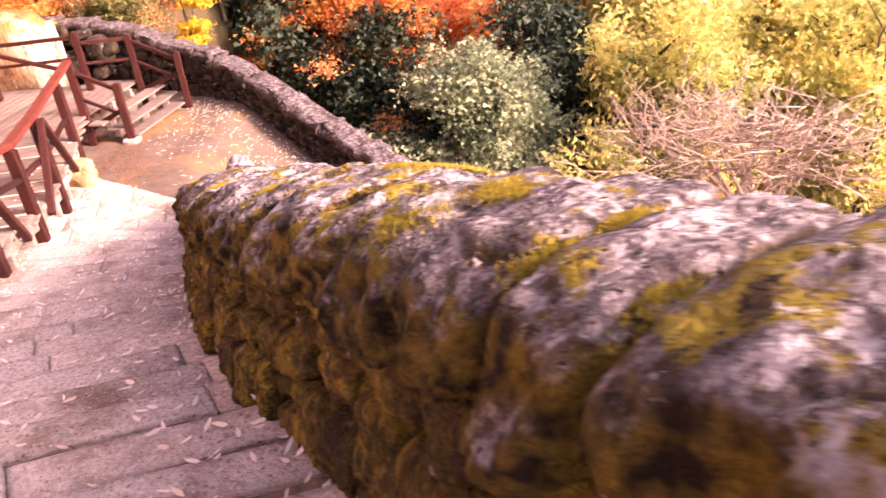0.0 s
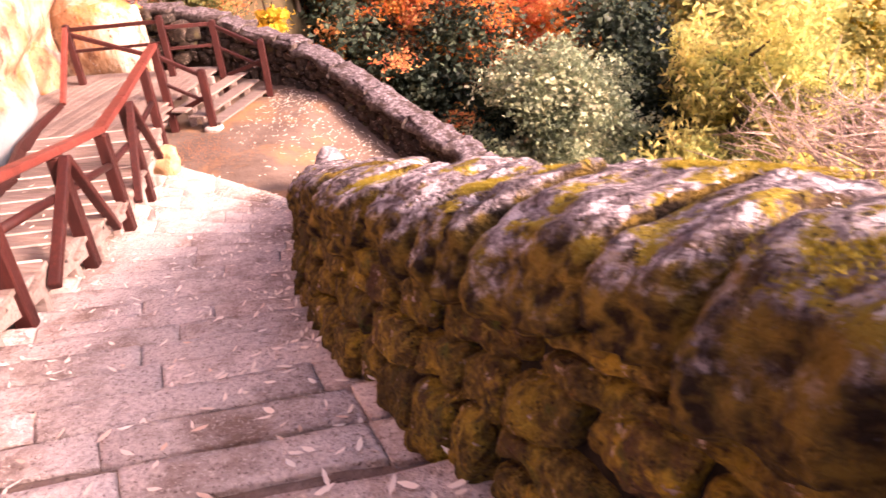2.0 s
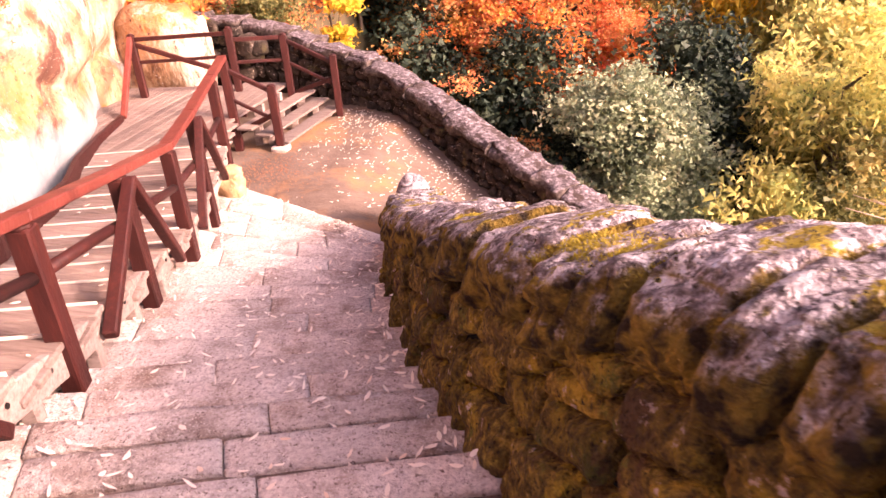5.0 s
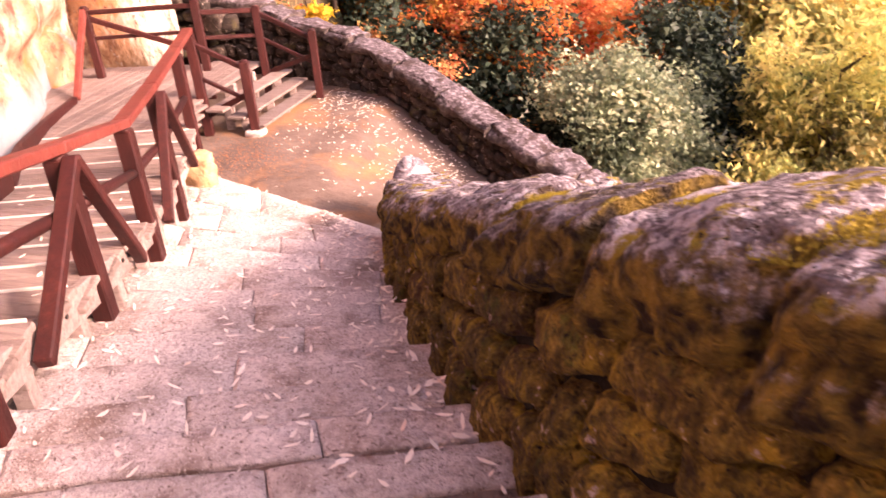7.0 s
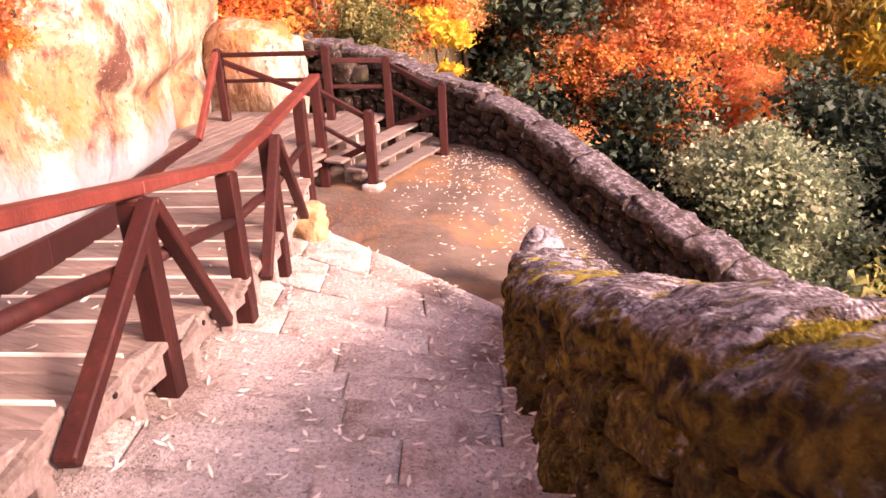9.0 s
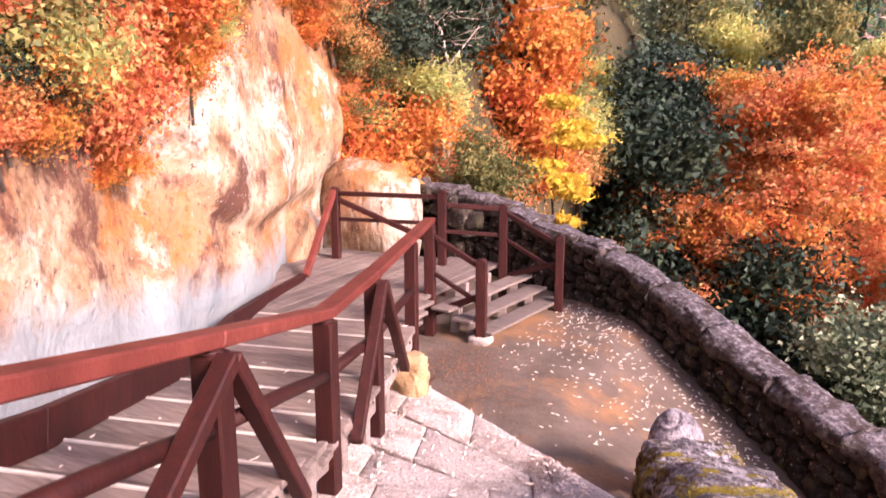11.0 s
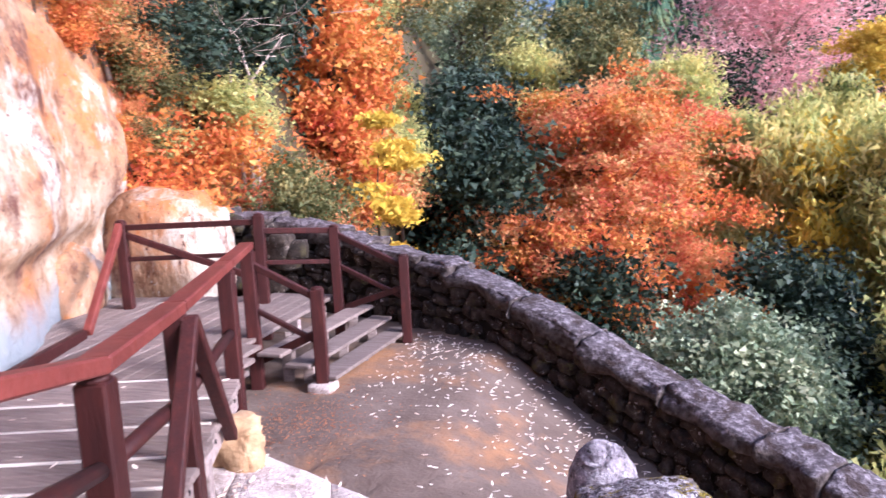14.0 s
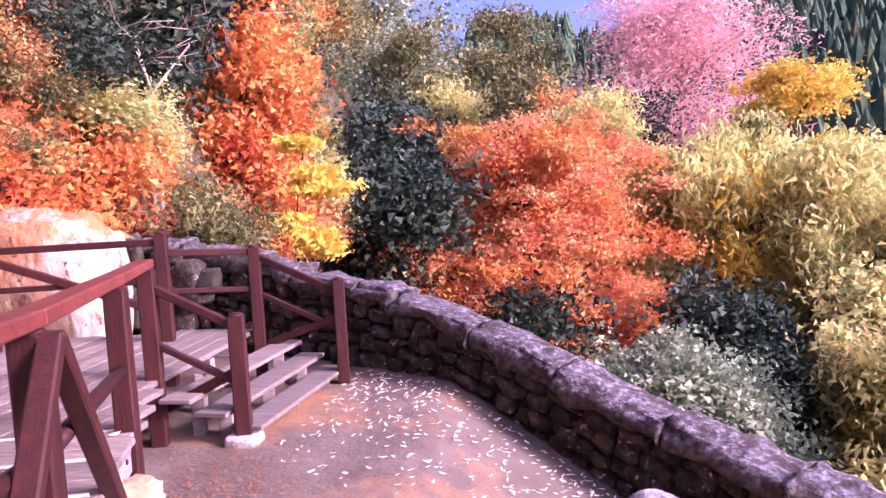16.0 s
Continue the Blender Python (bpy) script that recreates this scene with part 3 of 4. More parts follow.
marks = []
d, last = 0.0, rail_at(0)
fine = [rail_at(k / 50) for k in range(0, 301)]
flen = np.concatenate([[0], np.cumsum([math.hypot(b[0] - a[0], b[1] - a[1]) for a, b in zip(fine, fine[1:])])])
TREAD = 0.66
count = int(flen[-1] / TREAD)
for k in range(count + 1):
    q = [float(np.interp(flen[-1] - k * TREAD, flen, [f[c] for f in fine])) for c in range(5)]
    q2 = [float(np.interp(flen[-1] - (k + 1) * TREAD, flen, [f[c] for f in fine])) for c in range(5)]
    z = q[3] if k else DECK
    a, b = Vector((q[0], q[1], 0)), Vector((q2[0], q2[1], 0))
    boards, wide = 4, width_at(q[1])
    for i in range(boards):
        p = a + (b - a) * ((i + 0.5) / boards) + ACROSS * -0.06
        wid = (b - a).length * abs((b - a).normalized().dot(Vector((-ACROSS.y, ACROSS.x, 0)))) / boards - 0.010
        jit = random.uniform(-0.02, 0.02)
        v, f = beam(p + ACROSS * jit + Vector((0, 0, z - 0.025)), p + ACROSS * (wide + jit) + Vector((0, 0, z - 0.025 + random.uniform(-0.004, 0.004))), wid, 0.05)
        child("plank", mesh_from("plank", v, f, M_PLANK), stair)
    p = a + Vector((-ACROSS.y, ACROSS.x, 0)) * -0.012
    v, f = beam(p + ACROSS * 0.0 + Vector((0, 0, z - 0.02)), p + ACROSS * wide + Vector((0, 0, z - 0.02)), 0.022, 0.056, bevel=0.004)
    child("nosing", mesh_from("nosing", v, f, M_NOSING), stair)
    v, f = beam(p + Vector((0, 0, z - 0.13)), p + ACROSS * wide + Vector((0, 0, z - 0.13)), 0.03, 0.14, bevel=0.004)
    child("riser", mesh_from("riser", v, f, M_STRINGER), stair)
for k in range(len(RAIL_LINE) - 2):
    a, b = RAIL_LINE[k], RAIL_LINE[k + 1]
    for off, zz in ((0.02, -0.17), (1.8, -0.17)):
        v, f = beam(Vector((a[0], a[1], a[3] + zz)) + ACROSS * off, Vector((b[0], b[1], b[3] + zz)) + ACROSS * off, 0.07, 0.22)
        ob = child("stringer", mesh_from("stringer", v, f, M_STRINGER), stair)
        if off < 0.1:
            for u in (0.12, 0.37, 0.62, 0.87):
                p = Vector((a[0] + (b[0] - a[0]) * u, a[1] + (b[1] - a[1]) * u, a[3] + (b[3] - a[3]) * u - 0.15)) + ACROSS * -0.015
                v, f = tube([p + ACROSS * 0.03, p + ACROSS * -0.012], [0.020, 0.018], 6)
                child("bolt", mesh_from("bolt", v, f, M_IRON), ob)
    for u in (0.25, 0.75):
        g = [a[c] + (b[c] - a[c]) * u for c in range(5)]
        p = Vector((g[0], g[1], 0)) + ACROSS * 0.03
        v, f = beam(p + Vector((0, 0, g[2] - 0.2)), p + Vector((0, 0, g[3] - 0.2)), 0.10, 0.10)
        child("support", mesh_from("support", v, f, M_STRINGER), stair)
for a, b in zip(KERB, KERB[1:]):
    v, f = beam((a[0], a[1], a[2] - 0.12), (b[0], b[1], b[2] - 0.12), 0.08, 0.26)
    child("kerb_board", mesh_from("kerb_board", v, f, M_POST), stair, "dark reddish wooden kerb board")

platform = thing("wooden_platform", "weathered plank platform joining the two stairs", "platform")
for k in range(17):
    x = -11.05 + k * 0.190
    back = 14.55 + 0.28 * (x + 10.7) * 0.5 if x < -8.8 else 15.0
    v, f = beam((x + 0.02, 11.67 + 0.325 * (x + 7.43), DECK - 0.025), (x - 0.10, back + 0.1, DECK - 0.025 + random.uniform(-0.003, 0.003)), 0.182, 0.05, up=(0, 0, 1))
    child("plank", mesh_from("plank", v, f, M_PLANK), platform)
for x in (-7.83, -7.64, -7.48):
    v, f = beam((x + 0.02, 11.67 + 0.325 * (x + 7.43), DECK - 0.025), (x, 11.64 + (-7.40 - x) * 2.35, DECK - 0.025), 0.182, 0.05)
    child("plank", mesh_from("plank", v, f, M_PLANK), platform)
for y0, x0, x1 in ((12.6, -10.9, -7.95), (13.9, -11.0, -7.95), (14.6, -11.0, -7.95)):
    v, f = beam((x0, y0, DECK - 0.13), (x1, y0, DECK - 0.13), 0.09, 0.15)
    child("joist", mesh_from("joist", v, f, M_STRINGER), platform)
for x, y in ((-10.6, 12.7), (-8.1, 13.9), (-8.1, 14.8), (-10.6, 14.2)):
    v, f = beam((x, y, -0.1), (x, y, DECK - 0.2), 0.1, 0.1)
    child("support", mesh_from("support", v, f, M_STRINGER), platform)

small = thing("short_stair", "short open stair of pale weathered planks down to the landing", "stair")
for k, (z, x) in enumerate(((0.15, -7.10), (0.30, -7.36), (0.45, -7.62))):
    y0 = 13.05 - 0.12 * k
    v, f = beam((x - 0.14 + 0.0, y0, z - 0.022), (x - 0.14 + 0.12, 15.15, z - 0.022), 0.30, 0.044)
    child("tread", mesh_from("tread", v, f, M_PLANK), small)
for y, w in ((13.25, 0.0), (14.1, 0.04), (14.9, 0.09)):
    for k, (z, x) in enumerate(((0.15, -7.10), (0.30, -7.36), (0.45, -7.62))):
        v, f = beam((x - 0.16 + w, y, -0.15), (x - 0.16 + w, y, z - 0.046), 0.12, 0.07)
        child("support", mesh_from("support", v, f, M_STRINGER), small)


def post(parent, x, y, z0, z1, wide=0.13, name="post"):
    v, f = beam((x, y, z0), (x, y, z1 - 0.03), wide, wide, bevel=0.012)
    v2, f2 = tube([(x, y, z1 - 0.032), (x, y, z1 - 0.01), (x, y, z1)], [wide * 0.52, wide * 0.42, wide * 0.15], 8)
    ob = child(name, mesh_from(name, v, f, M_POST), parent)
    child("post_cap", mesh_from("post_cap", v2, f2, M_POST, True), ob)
    return ob


def bar(parent, name, a, b, wide, deep, mat):
    v, f = beam(a, b, wide, deep, bevel=0.01)
    return child(name, mesh_from(name, v, f, mat), parent)


rail = thing("stair_railing", "red-brown painted timber railing with diagonal braces along the plank stair", "railing")
for k, (x, y, g, dk, top) in enumerate(RAIL_LINE):
    post(rail, x, y, g - 0.25, top - 0.03, 0.14)
    if k + 1 < len(RAIL_LINE):
        n = RAIL_LINE[k + 1]
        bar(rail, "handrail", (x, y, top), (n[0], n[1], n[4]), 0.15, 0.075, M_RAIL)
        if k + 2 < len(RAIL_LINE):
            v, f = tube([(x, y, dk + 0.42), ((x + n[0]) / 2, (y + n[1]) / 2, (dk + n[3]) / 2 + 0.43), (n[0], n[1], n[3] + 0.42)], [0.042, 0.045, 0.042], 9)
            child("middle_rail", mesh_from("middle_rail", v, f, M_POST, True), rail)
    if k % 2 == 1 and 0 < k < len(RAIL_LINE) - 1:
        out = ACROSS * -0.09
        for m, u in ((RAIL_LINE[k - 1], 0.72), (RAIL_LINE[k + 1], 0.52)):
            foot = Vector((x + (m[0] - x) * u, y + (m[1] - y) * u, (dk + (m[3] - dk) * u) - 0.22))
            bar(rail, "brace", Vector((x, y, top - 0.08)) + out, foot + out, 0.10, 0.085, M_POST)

back_rail = thing("platform_railing", "dark red-brown timber railing round the plank platform", "railing")
P5, P1, P2, P3, P4, PE = (-10.5, 14.0), (-8.76, 14.5), (-7.92, 14.97), (-6.95, 14.95), (-7.26, 13.06), (-8.0, 12.95)
post(back_rail, *P5, DECK - 0.3, 1.79)
post(back_rail, *P1, DECK - 0.5, 1.80)
post(back_rail, *P2, -0.1, 1.58)
post(back_rail, *P3, -0.2, 1.19)
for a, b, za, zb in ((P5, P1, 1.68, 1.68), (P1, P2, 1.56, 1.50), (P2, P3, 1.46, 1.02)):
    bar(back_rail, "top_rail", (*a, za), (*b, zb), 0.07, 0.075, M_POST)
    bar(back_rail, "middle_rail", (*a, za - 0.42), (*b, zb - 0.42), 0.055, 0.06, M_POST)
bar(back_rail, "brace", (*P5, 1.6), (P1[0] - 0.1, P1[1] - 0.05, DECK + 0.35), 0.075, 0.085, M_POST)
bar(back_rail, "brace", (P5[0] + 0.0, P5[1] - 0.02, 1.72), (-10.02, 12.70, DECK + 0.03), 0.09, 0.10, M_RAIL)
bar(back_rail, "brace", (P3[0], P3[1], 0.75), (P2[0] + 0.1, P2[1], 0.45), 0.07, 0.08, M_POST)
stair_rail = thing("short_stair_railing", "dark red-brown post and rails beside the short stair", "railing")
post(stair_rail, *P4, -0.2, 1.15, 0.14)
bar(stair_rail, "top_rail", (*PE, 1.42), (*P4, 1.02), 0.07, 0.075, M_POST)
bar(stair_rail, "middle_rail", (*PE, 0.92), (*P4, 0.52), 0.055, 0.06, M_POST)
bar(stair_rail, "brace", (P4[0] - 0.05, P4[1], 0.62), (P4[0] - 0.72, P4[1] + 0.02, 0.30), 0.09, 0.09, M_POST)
v, f = stone_points(4, (0.14, 0.14, 0.07), 7, 0.01, 3)
child("foot_block", mesh_from("foot_block", [p + Vector((P4[0], P4[1], 0.01)) for p in v], f, M_STEP, True), stair_rail, "pale concrete footing")

boulder = tagged(new("boulder", mesh_from("boulder", [p + Vector((-7.2, 11.2, 0.08)) for p in stone_points(10, (0.30, 0.22, 0.30), 2.7, 0.13, 5)[0]],
                                          stone_points(10, (0.30, 0.22, 0.30), 2.7, 0.13, 5)[1], M_BOULDER, True)),
                 "small ochre boulder propping the foot of the plank stair", "boulder")

# end of the near wall: an upright round stone with a socket hole
v, f = tube([(0, 0, -1.2), (0, 0, 0.2), (-0.01, -0.02, 0.42), (-0.02, -0.04, 0.58), (-0.03, -0.07, 0.68), (-0.04, -0.09, 0.725), (-0.04, -0.10, 0.74), (-0.04, -0.10, 0.735), (-0.035, -0.09, 0.52)],
            [0.27, 0.26, 0.245, 0.215, 0.165, 0.115, 0.080, 0.064, 0.058], 20)
knob = tagged(new("end_stone", mesh_from("end_stone", [Vector(p) + Vector((-4.0, 10.55, -0.06)) for p in v], f, M_ROLL, True)),
              "rounded grey stone with a socket hole ending the low wall", "stone")


# ---- cliff beside the plank stair ----
CLIFF = Curve([(-4.2, -3.0, 3.6), (-5.2, 0.5, 3.0), (-6.5, 3.8, 2.1), (-7.55, 6.6, 1.2), (-8.72, 9.1, 0.6), (-10.10, 11.75, 0.3), (-11.15, 13.7, 0.2), (-11.6, 15.5, 0.2), (-12.8, 17.2, 0.2)])


def cliff_point(s, h):
    q = CLIFF.at(s)
    _, r = CLIFF.side(s)
    v = Vector((s * 0.35, h * 0.45, 4.0))
    bulge = 0.9 * noise.noise(v) + 0.35 * noise.noise(v * 2.6) + 0.16 * noise.noise(Vector((s * 1.6, h * 1.1, 1))) + 0.12 * noise.noise(Vector((s * 3, h * 2.6, 2))) + 0.06 * noise.noise(Vector((s * 7, h * 6.5, 3)))
    lean = 0.03 * h
    lip = smooth(0.0, 1.0, h) * bulge * 0.35
    # the great rounded face, undercut along a seam above its foot
    d = ((s - 16.9) / 3.1) ** 2 + ((h - 3.1) / 1.8) ** 2
    face = 0.5 * math.sqrt(max(0.0, 1 - d)) * smooth(1.55, 1.95, h + 0.25 * noise.noise(Vector((s * 0.8, 2.0, 7.0))))
    return Vector((q[0], q[1], q[2] + h - 0.4)) - r * (lean + lip + 0.05 - face)


ns, nh = int(CLIFF.total / 0.10), 66
vs = [cliff_point(CLIFF.total * i / ns, 6.6 * j / nh) for j in range(nh + 1) for i in range(ns + 1)]
fs = [(j * (ns + 1) + i, (j + 1) * (ns + 1) + i, (j + 1) * (ns + 1) + i + 1, j * (ns + 1) + i + 1) for j in range(nh) for i in range(ns)]
cliff_me = mesh_from("cliff", vs, fs, M_CLIFF, True)
uv = cliff_me.uv_layers.new(name="unrolled")
idx = np.empty(len(cliff_me.loops), dtype=np.int32)
cliff_me.loops.foreach_get("vertex_index", idx)
uv.data.foreach_set("uv", np.stack([(idx % (ns + 1)) * CLIFF.total / ns, (idx // (ns + 1)) * 6.6 / nh], axis=1).astype(np.float32).ravel())
cliff = tagged(new("cliff", cliff_me), "pale sunlit cliff face streaked with rust and grey", "cliff", kind="structure")


def rock(name, at, half, mat, label, seed, power=2.6, rough=0.12, n=12):
    v, f = stone_points(n, half, power, rough, seed)
    return tagged(new(name, mesh_from(name, [p + Vector(at) for p in v], f, mat, True)), label, "boulder")


rock("cliff_boulder", (-11.0, 15.5, 0.95), (1.05, 0.75, 1.15), M_CLIFFSTONE, "large pale rounded boulder behind the platform railing", 2.0)
rock("cliff_boulder", (-11.35, 13.75, 0.75), (0.45, 0.55, 0.75), M_CLIFFSTONE, "pale boulder at the cliff foot beside the platform", 6.0)
for k in range(22):
    rnd_at = (-9.75 + random.uniform(-0.9, 0.6), 16.2 + random.uniform(-0.2, 0.25), 0.45 + 0.05 * k + random.uniform(-0.1, 0.1))
    rock("rubble_stone", rnd_at, (random.uniform(0.14, 0.26), random.uniform(0.12, 0.2), random.uniform(0.10, 0.17)), M_FARWALL,
         "dark rough rubble stone piled at the wall's end", 10 + k, 3.4, 0.05, 5)["group"] = "rubble stones"


# ---- trees ----
def leaves(centres, spread, per, size, flat=0.6, droop=0.0, rng=None, long=1.5):
    """Corners of many small leaves strewn round cluster centres."""
    c = np.repeat(np.asarray(centres, float), per, axis=0)
    n = len(c)
    off = rng.normal(size=(n, 3)) * spread * np.array([1, 1, flat])
    off[:, 2] -= droop * spread * 1.2 * np.abs(rng.normal(size=n))
    c = c + off
    a = rng.normal(size=(n, 3))
    a[:, 2] = a[:, 2] * 0.6 - droop * 1.5
    a /= np.linalg.norm(a, axis=1)[:, None]
    b = rng.normal(size=(n, 3))
    b -= (b * a).sum(1)[:, None] * a
    b /= np.linalg.norm(b, axis=1)[:, None]
    sz = size * rng.uniform(0.5, 1.35, size=(n, 1))
    a, b = a * sz * long * 0.5, b * sz * 0.5
    return np.stack([c - a * 0.8 - b, c + a, c - a * 0.8 + b], axis=1).reshape(-1, 3)


def grow_tree(name, at, height, width, leaf, bark, label, category="tree", clusters=90, per=60, size=0.22, spread=0.55, trunk=0.16,
              flat=0.6, droop=0.0, seed=1, low=0.25, top=1.0, long=1.5, twigs=0, group="", second=None):
    """A trunk with limbs and a crown of leaves round uneven lobes; second: (leaf material, share) for a part of another colour."""
    rng = np.random.default_rng(seed)
    rnd = random.Random(seed)
    tree = thing(name, label, category, at, group)
    wood = [tube([(0, 0, -0.8), (0.1 * rnd.uniform(-1, 1), 0.1, height * 0.3), (0.25 * rnd.uniform(-1, 1), 0.2 * rnd.uniform(-1, 1), height * 0.6), (0, 0, height * 0.88)],
                 [trunk * 1.2, trunk, trunk * 0.6, trunk * 0.12])]
    cents = []
    # boughs: each an uneven pad of clusters
    boughs = []
    for k in range(max(8, clusters // 9)):
        u = rnd.random()
        ang = rnd.uniform(0, 6.28)
        env = math.sin(math.pi * (0.14 + 0.80 * u) ** top) ** 0.8
        r = width / 2 * env * rnd.uniform(0.25, 0.88)
        boughs.append(Vector((r * math.cos(ang), r * math.sin(ang), height * (low + (0.97 - low) * u))))
    for b in boughs:
        root = Vector((0.05, 0.05, max(height * 0.15, b.z - 0.6 * math.hypot(b.x, b.y) - 0.3)))
        mid = root.lerp(b, 0.55) + Vector((rnd.gauss(0, 0.1), rnd.gauss(0, 0.1), 0.1 * height / 8))
        wood.append(tube([root, mid, b], [trunk * 0.45, trunk * 0.25, 0.02], 5))
        pad = width * rnd.uniform(0.055, 0.12)
        for _ in range(9):
            c = b + Vector((rnd.gauss(0, pad), rnd.gauss(0, pad), rnd.gauss(0, pad * flat * 0.8)))
            cents.append(tuple(c))
            if twigs and rnd.random() < 0.6:
                wood.append(tube([b, b.lerp(c, 0.5) + Vector((0, 0, 0.05)), c], [0.03, 0.02, 0.008], 4))
    for k in range(twigs):
        q = Vector(rnd.choice(cents))
        e = q + Vector((rnd.gauss(0, 1), rnd.gauss(0, 1), abs(rnd.gauss(0.6, 0.6)))) * width * 0.07
        wood.append(tube([q, q.lerp(e, 0.5) + Vector((rnd.gauss(0, 0.05), rnd.gauss(0, 0.05), 0)), e], [0.022, 0.014, 0.006], 4))
    tr = new("trunk", mesh_from("trunk", *merged(wood), bark, True))
    tr.parent = tree
    if per:
        split = int(len(cents) * (second[1] if second else 0)) // 9 * 9
        if split:
            cr = new("crown", quad_mesh("crown", leaves(cents[:split], spread, per, size, flat, droop, rng, long), second[0], 3))
            cr.parent = tree
        cr = new("crown", quad_mesh("crown", leaves(cents[split:], spread, per, size, flat, droop, rng, long), leaf, 3))
        cr.parent = tree
    return tree


def on_land(x, y, sink=0.0):
    return (x, y, land(x, y) - sink)


def spread_copies(sources, places, group):
    """Copies of some grown plants at (x, y, z, size), each turned and leaning at random."""
    rnd = random.Random(7)
    for k, (x, y, z, size) in enumerate(places):
        ob = copy_thing(sources[k % len(sources)], pose(x, y, z, rnd.uniform(-12, 12), rnd.uniform(-12, 12), rnd.uniform(0, 360)))
        ob.scale = (size * rnd.uniform(0.85, 1.15), size * rnd.uniform(0.85, 1.15), size * rnd.uniform(0.85, 1.2))
        tagged(ob, group=group)


# valley trees
Z = land(-4, 33)
grow_tree("maple_tree", (-6.2, 33.4, Z), 4.0 - Z, 12.0, L_MAPLE, M_BARK, "spreading red and orange autumn maple in the valley", "tree", 700, 190, 0.10, 0.36, 0.24, 0.48, 0, 3, 0.36, second=(L_ORANGE, 0.4))
grow_tree("maple_tree", (-11.0, 32.0, Z - 1), 0.6 - Z, 6.0, L_ORANGE, M_BARK, "low rust-orange maple beside the larger red maple", "tree", 220, 150, 0.11, 0.34, 0.2, 0.34, 0, 4, 0.4)
Z = land(-0.9, 26.5)
grow_tree("grey_green_shrub", (-2.2, 26.2, Z), -2.7 - Z, 6.6, L_GREY, M_PALEBARK, "pale grey-green broadleaf shrub just below the parapet", "shrub", 380, 130, 0.12, 0.36, 0.14, 0.6, 0, 5, 0.35)
grow_tree("golden_shrub", (4.0, 26.0, land(4, 26)), -1.4 - land(4, 26), 7.0, L_GOLD, M_BARK, "feathery golden-green shrub on the slope", "shrub", 300, 110, 0.12, 0.34, 0.14, 0.8, 0.5, 6, 0.2, long=2.6, second=(L_OLIVE, 0.3))
for k, (x, y, top, w) in enumerate(((0.8, 37, 2.6, 5.5), (4.6, 36.5, 2.2, 6.0), (8.2, 35, 1.2, 6.0), (12.0, 36, 1.4, 6.5), (2.6, 41, 3.6, 6.5), (8.5, 42, 2.6, 7.5), (16.5, 33, 0.4, 7.5), (14.5, 44, 2, 8.5), (20, 40, 1, 9))):
    z = land(x, y)
    grow_tree("willowy_tree", (x, y, z), top - z, w, L_GOLD, M_BARK, "tall feathery golden-green autumn tree on the valley side", "tree", 320, 100, 0.13, 0.36, 0.2, 1.1, 0.75, 20 + k, 0.22, long=3.2, second=((L_YELLOW, 0.3), (L_OLIVE, 0.15), (L_YELLOW, 0.15))[k % 3],
              group="golden trees in the valley")
for k, (x, y, top, w) in enumerate(((-3.5, 40, 5.6, 4.5), (-6.5, 43, 7.4, 4.0), (-9.8, 43, 6.6, 5.0), (-1.4, 38, 3.2, 3.6))):
    z = land(x, y)
    grow_tree("bamboo_clump", (x, y, z), top - z, w, L_GOLD if k != 1 else L_OLIVE, M_PALEBARK, "clump of feathery yellow-green bamboo", "bamboo", 260, 90, 0.11, 0.5, 0.1, 0.6, 0.5, 40 + k, 0.2, long=3.4, group="bamboo clumps")
z = land(3.5, 52)
grow_tree("bare_pink_tree", (1.6, 52, z), 11.6 - z, 15.5, L_PINK, M_PALEBARK, "large half-bare tree with a haze of pinkish twigs", "tree", 430, 80, 0.09, 0.9, 0.3, 0.7, 0, 50, 0.35, long=5.0, twigs=500)
z = land(9, 47)
grow_tree("yellow_tree", (6.0, 46.0, z), 7.2 - z, 7.0, L_YELLOW, M_BARK, "bright golden-yellow autumn tree in front of pink one", "tree", 230, 90, 0.16, 0.42, 0.22, 0.5, 0, 51, 0.5)
for k, (x, y, top, w, lf) in enumerate(((-12.3, 38, 6.5, 7, L_DARK), (-9.8, 29.5, 3.0, 5.5, L_DARK), (-11.2, 33, 4.5, 6, L_DARK), (-7.0, 38.5, 4.0, 6, L_DARK), (-13.0, 45, 10.5, 8, L_OLIVE), (-8.5, 52, 12, 9, L_OLIVE),
                                        (-16, 52, 14, 10, L_GREY), (-1.5, 48, 6.0, 8, L_DARK), (0, 30.5, -1.5, 5, L_DARK), (5.5, 31.5, -0.4, 6, L_GOLD), (11, 29, -1.0, 7, L_GOLD), (-5.8, 28.5, -1.5, 5, L_DARK))):
    z = land(x, y)
    grow_tree("broadleaf_tree", (x, y, z), top - z, w, lf, M_BARK, "dense dark evergreen broadleaf tree on the valley slope" if lf is L_DARK else "dense golden-green broadleaf tree on the valley slope" if lf is L_GOLD else "dense olive-green broadleaf tree on the valley slope",
              "tree", 270, 80, 0.17, 0.5, 0.2, 0.8, 0.1, 60 + k, 0.12, group="evergreens in the valley")

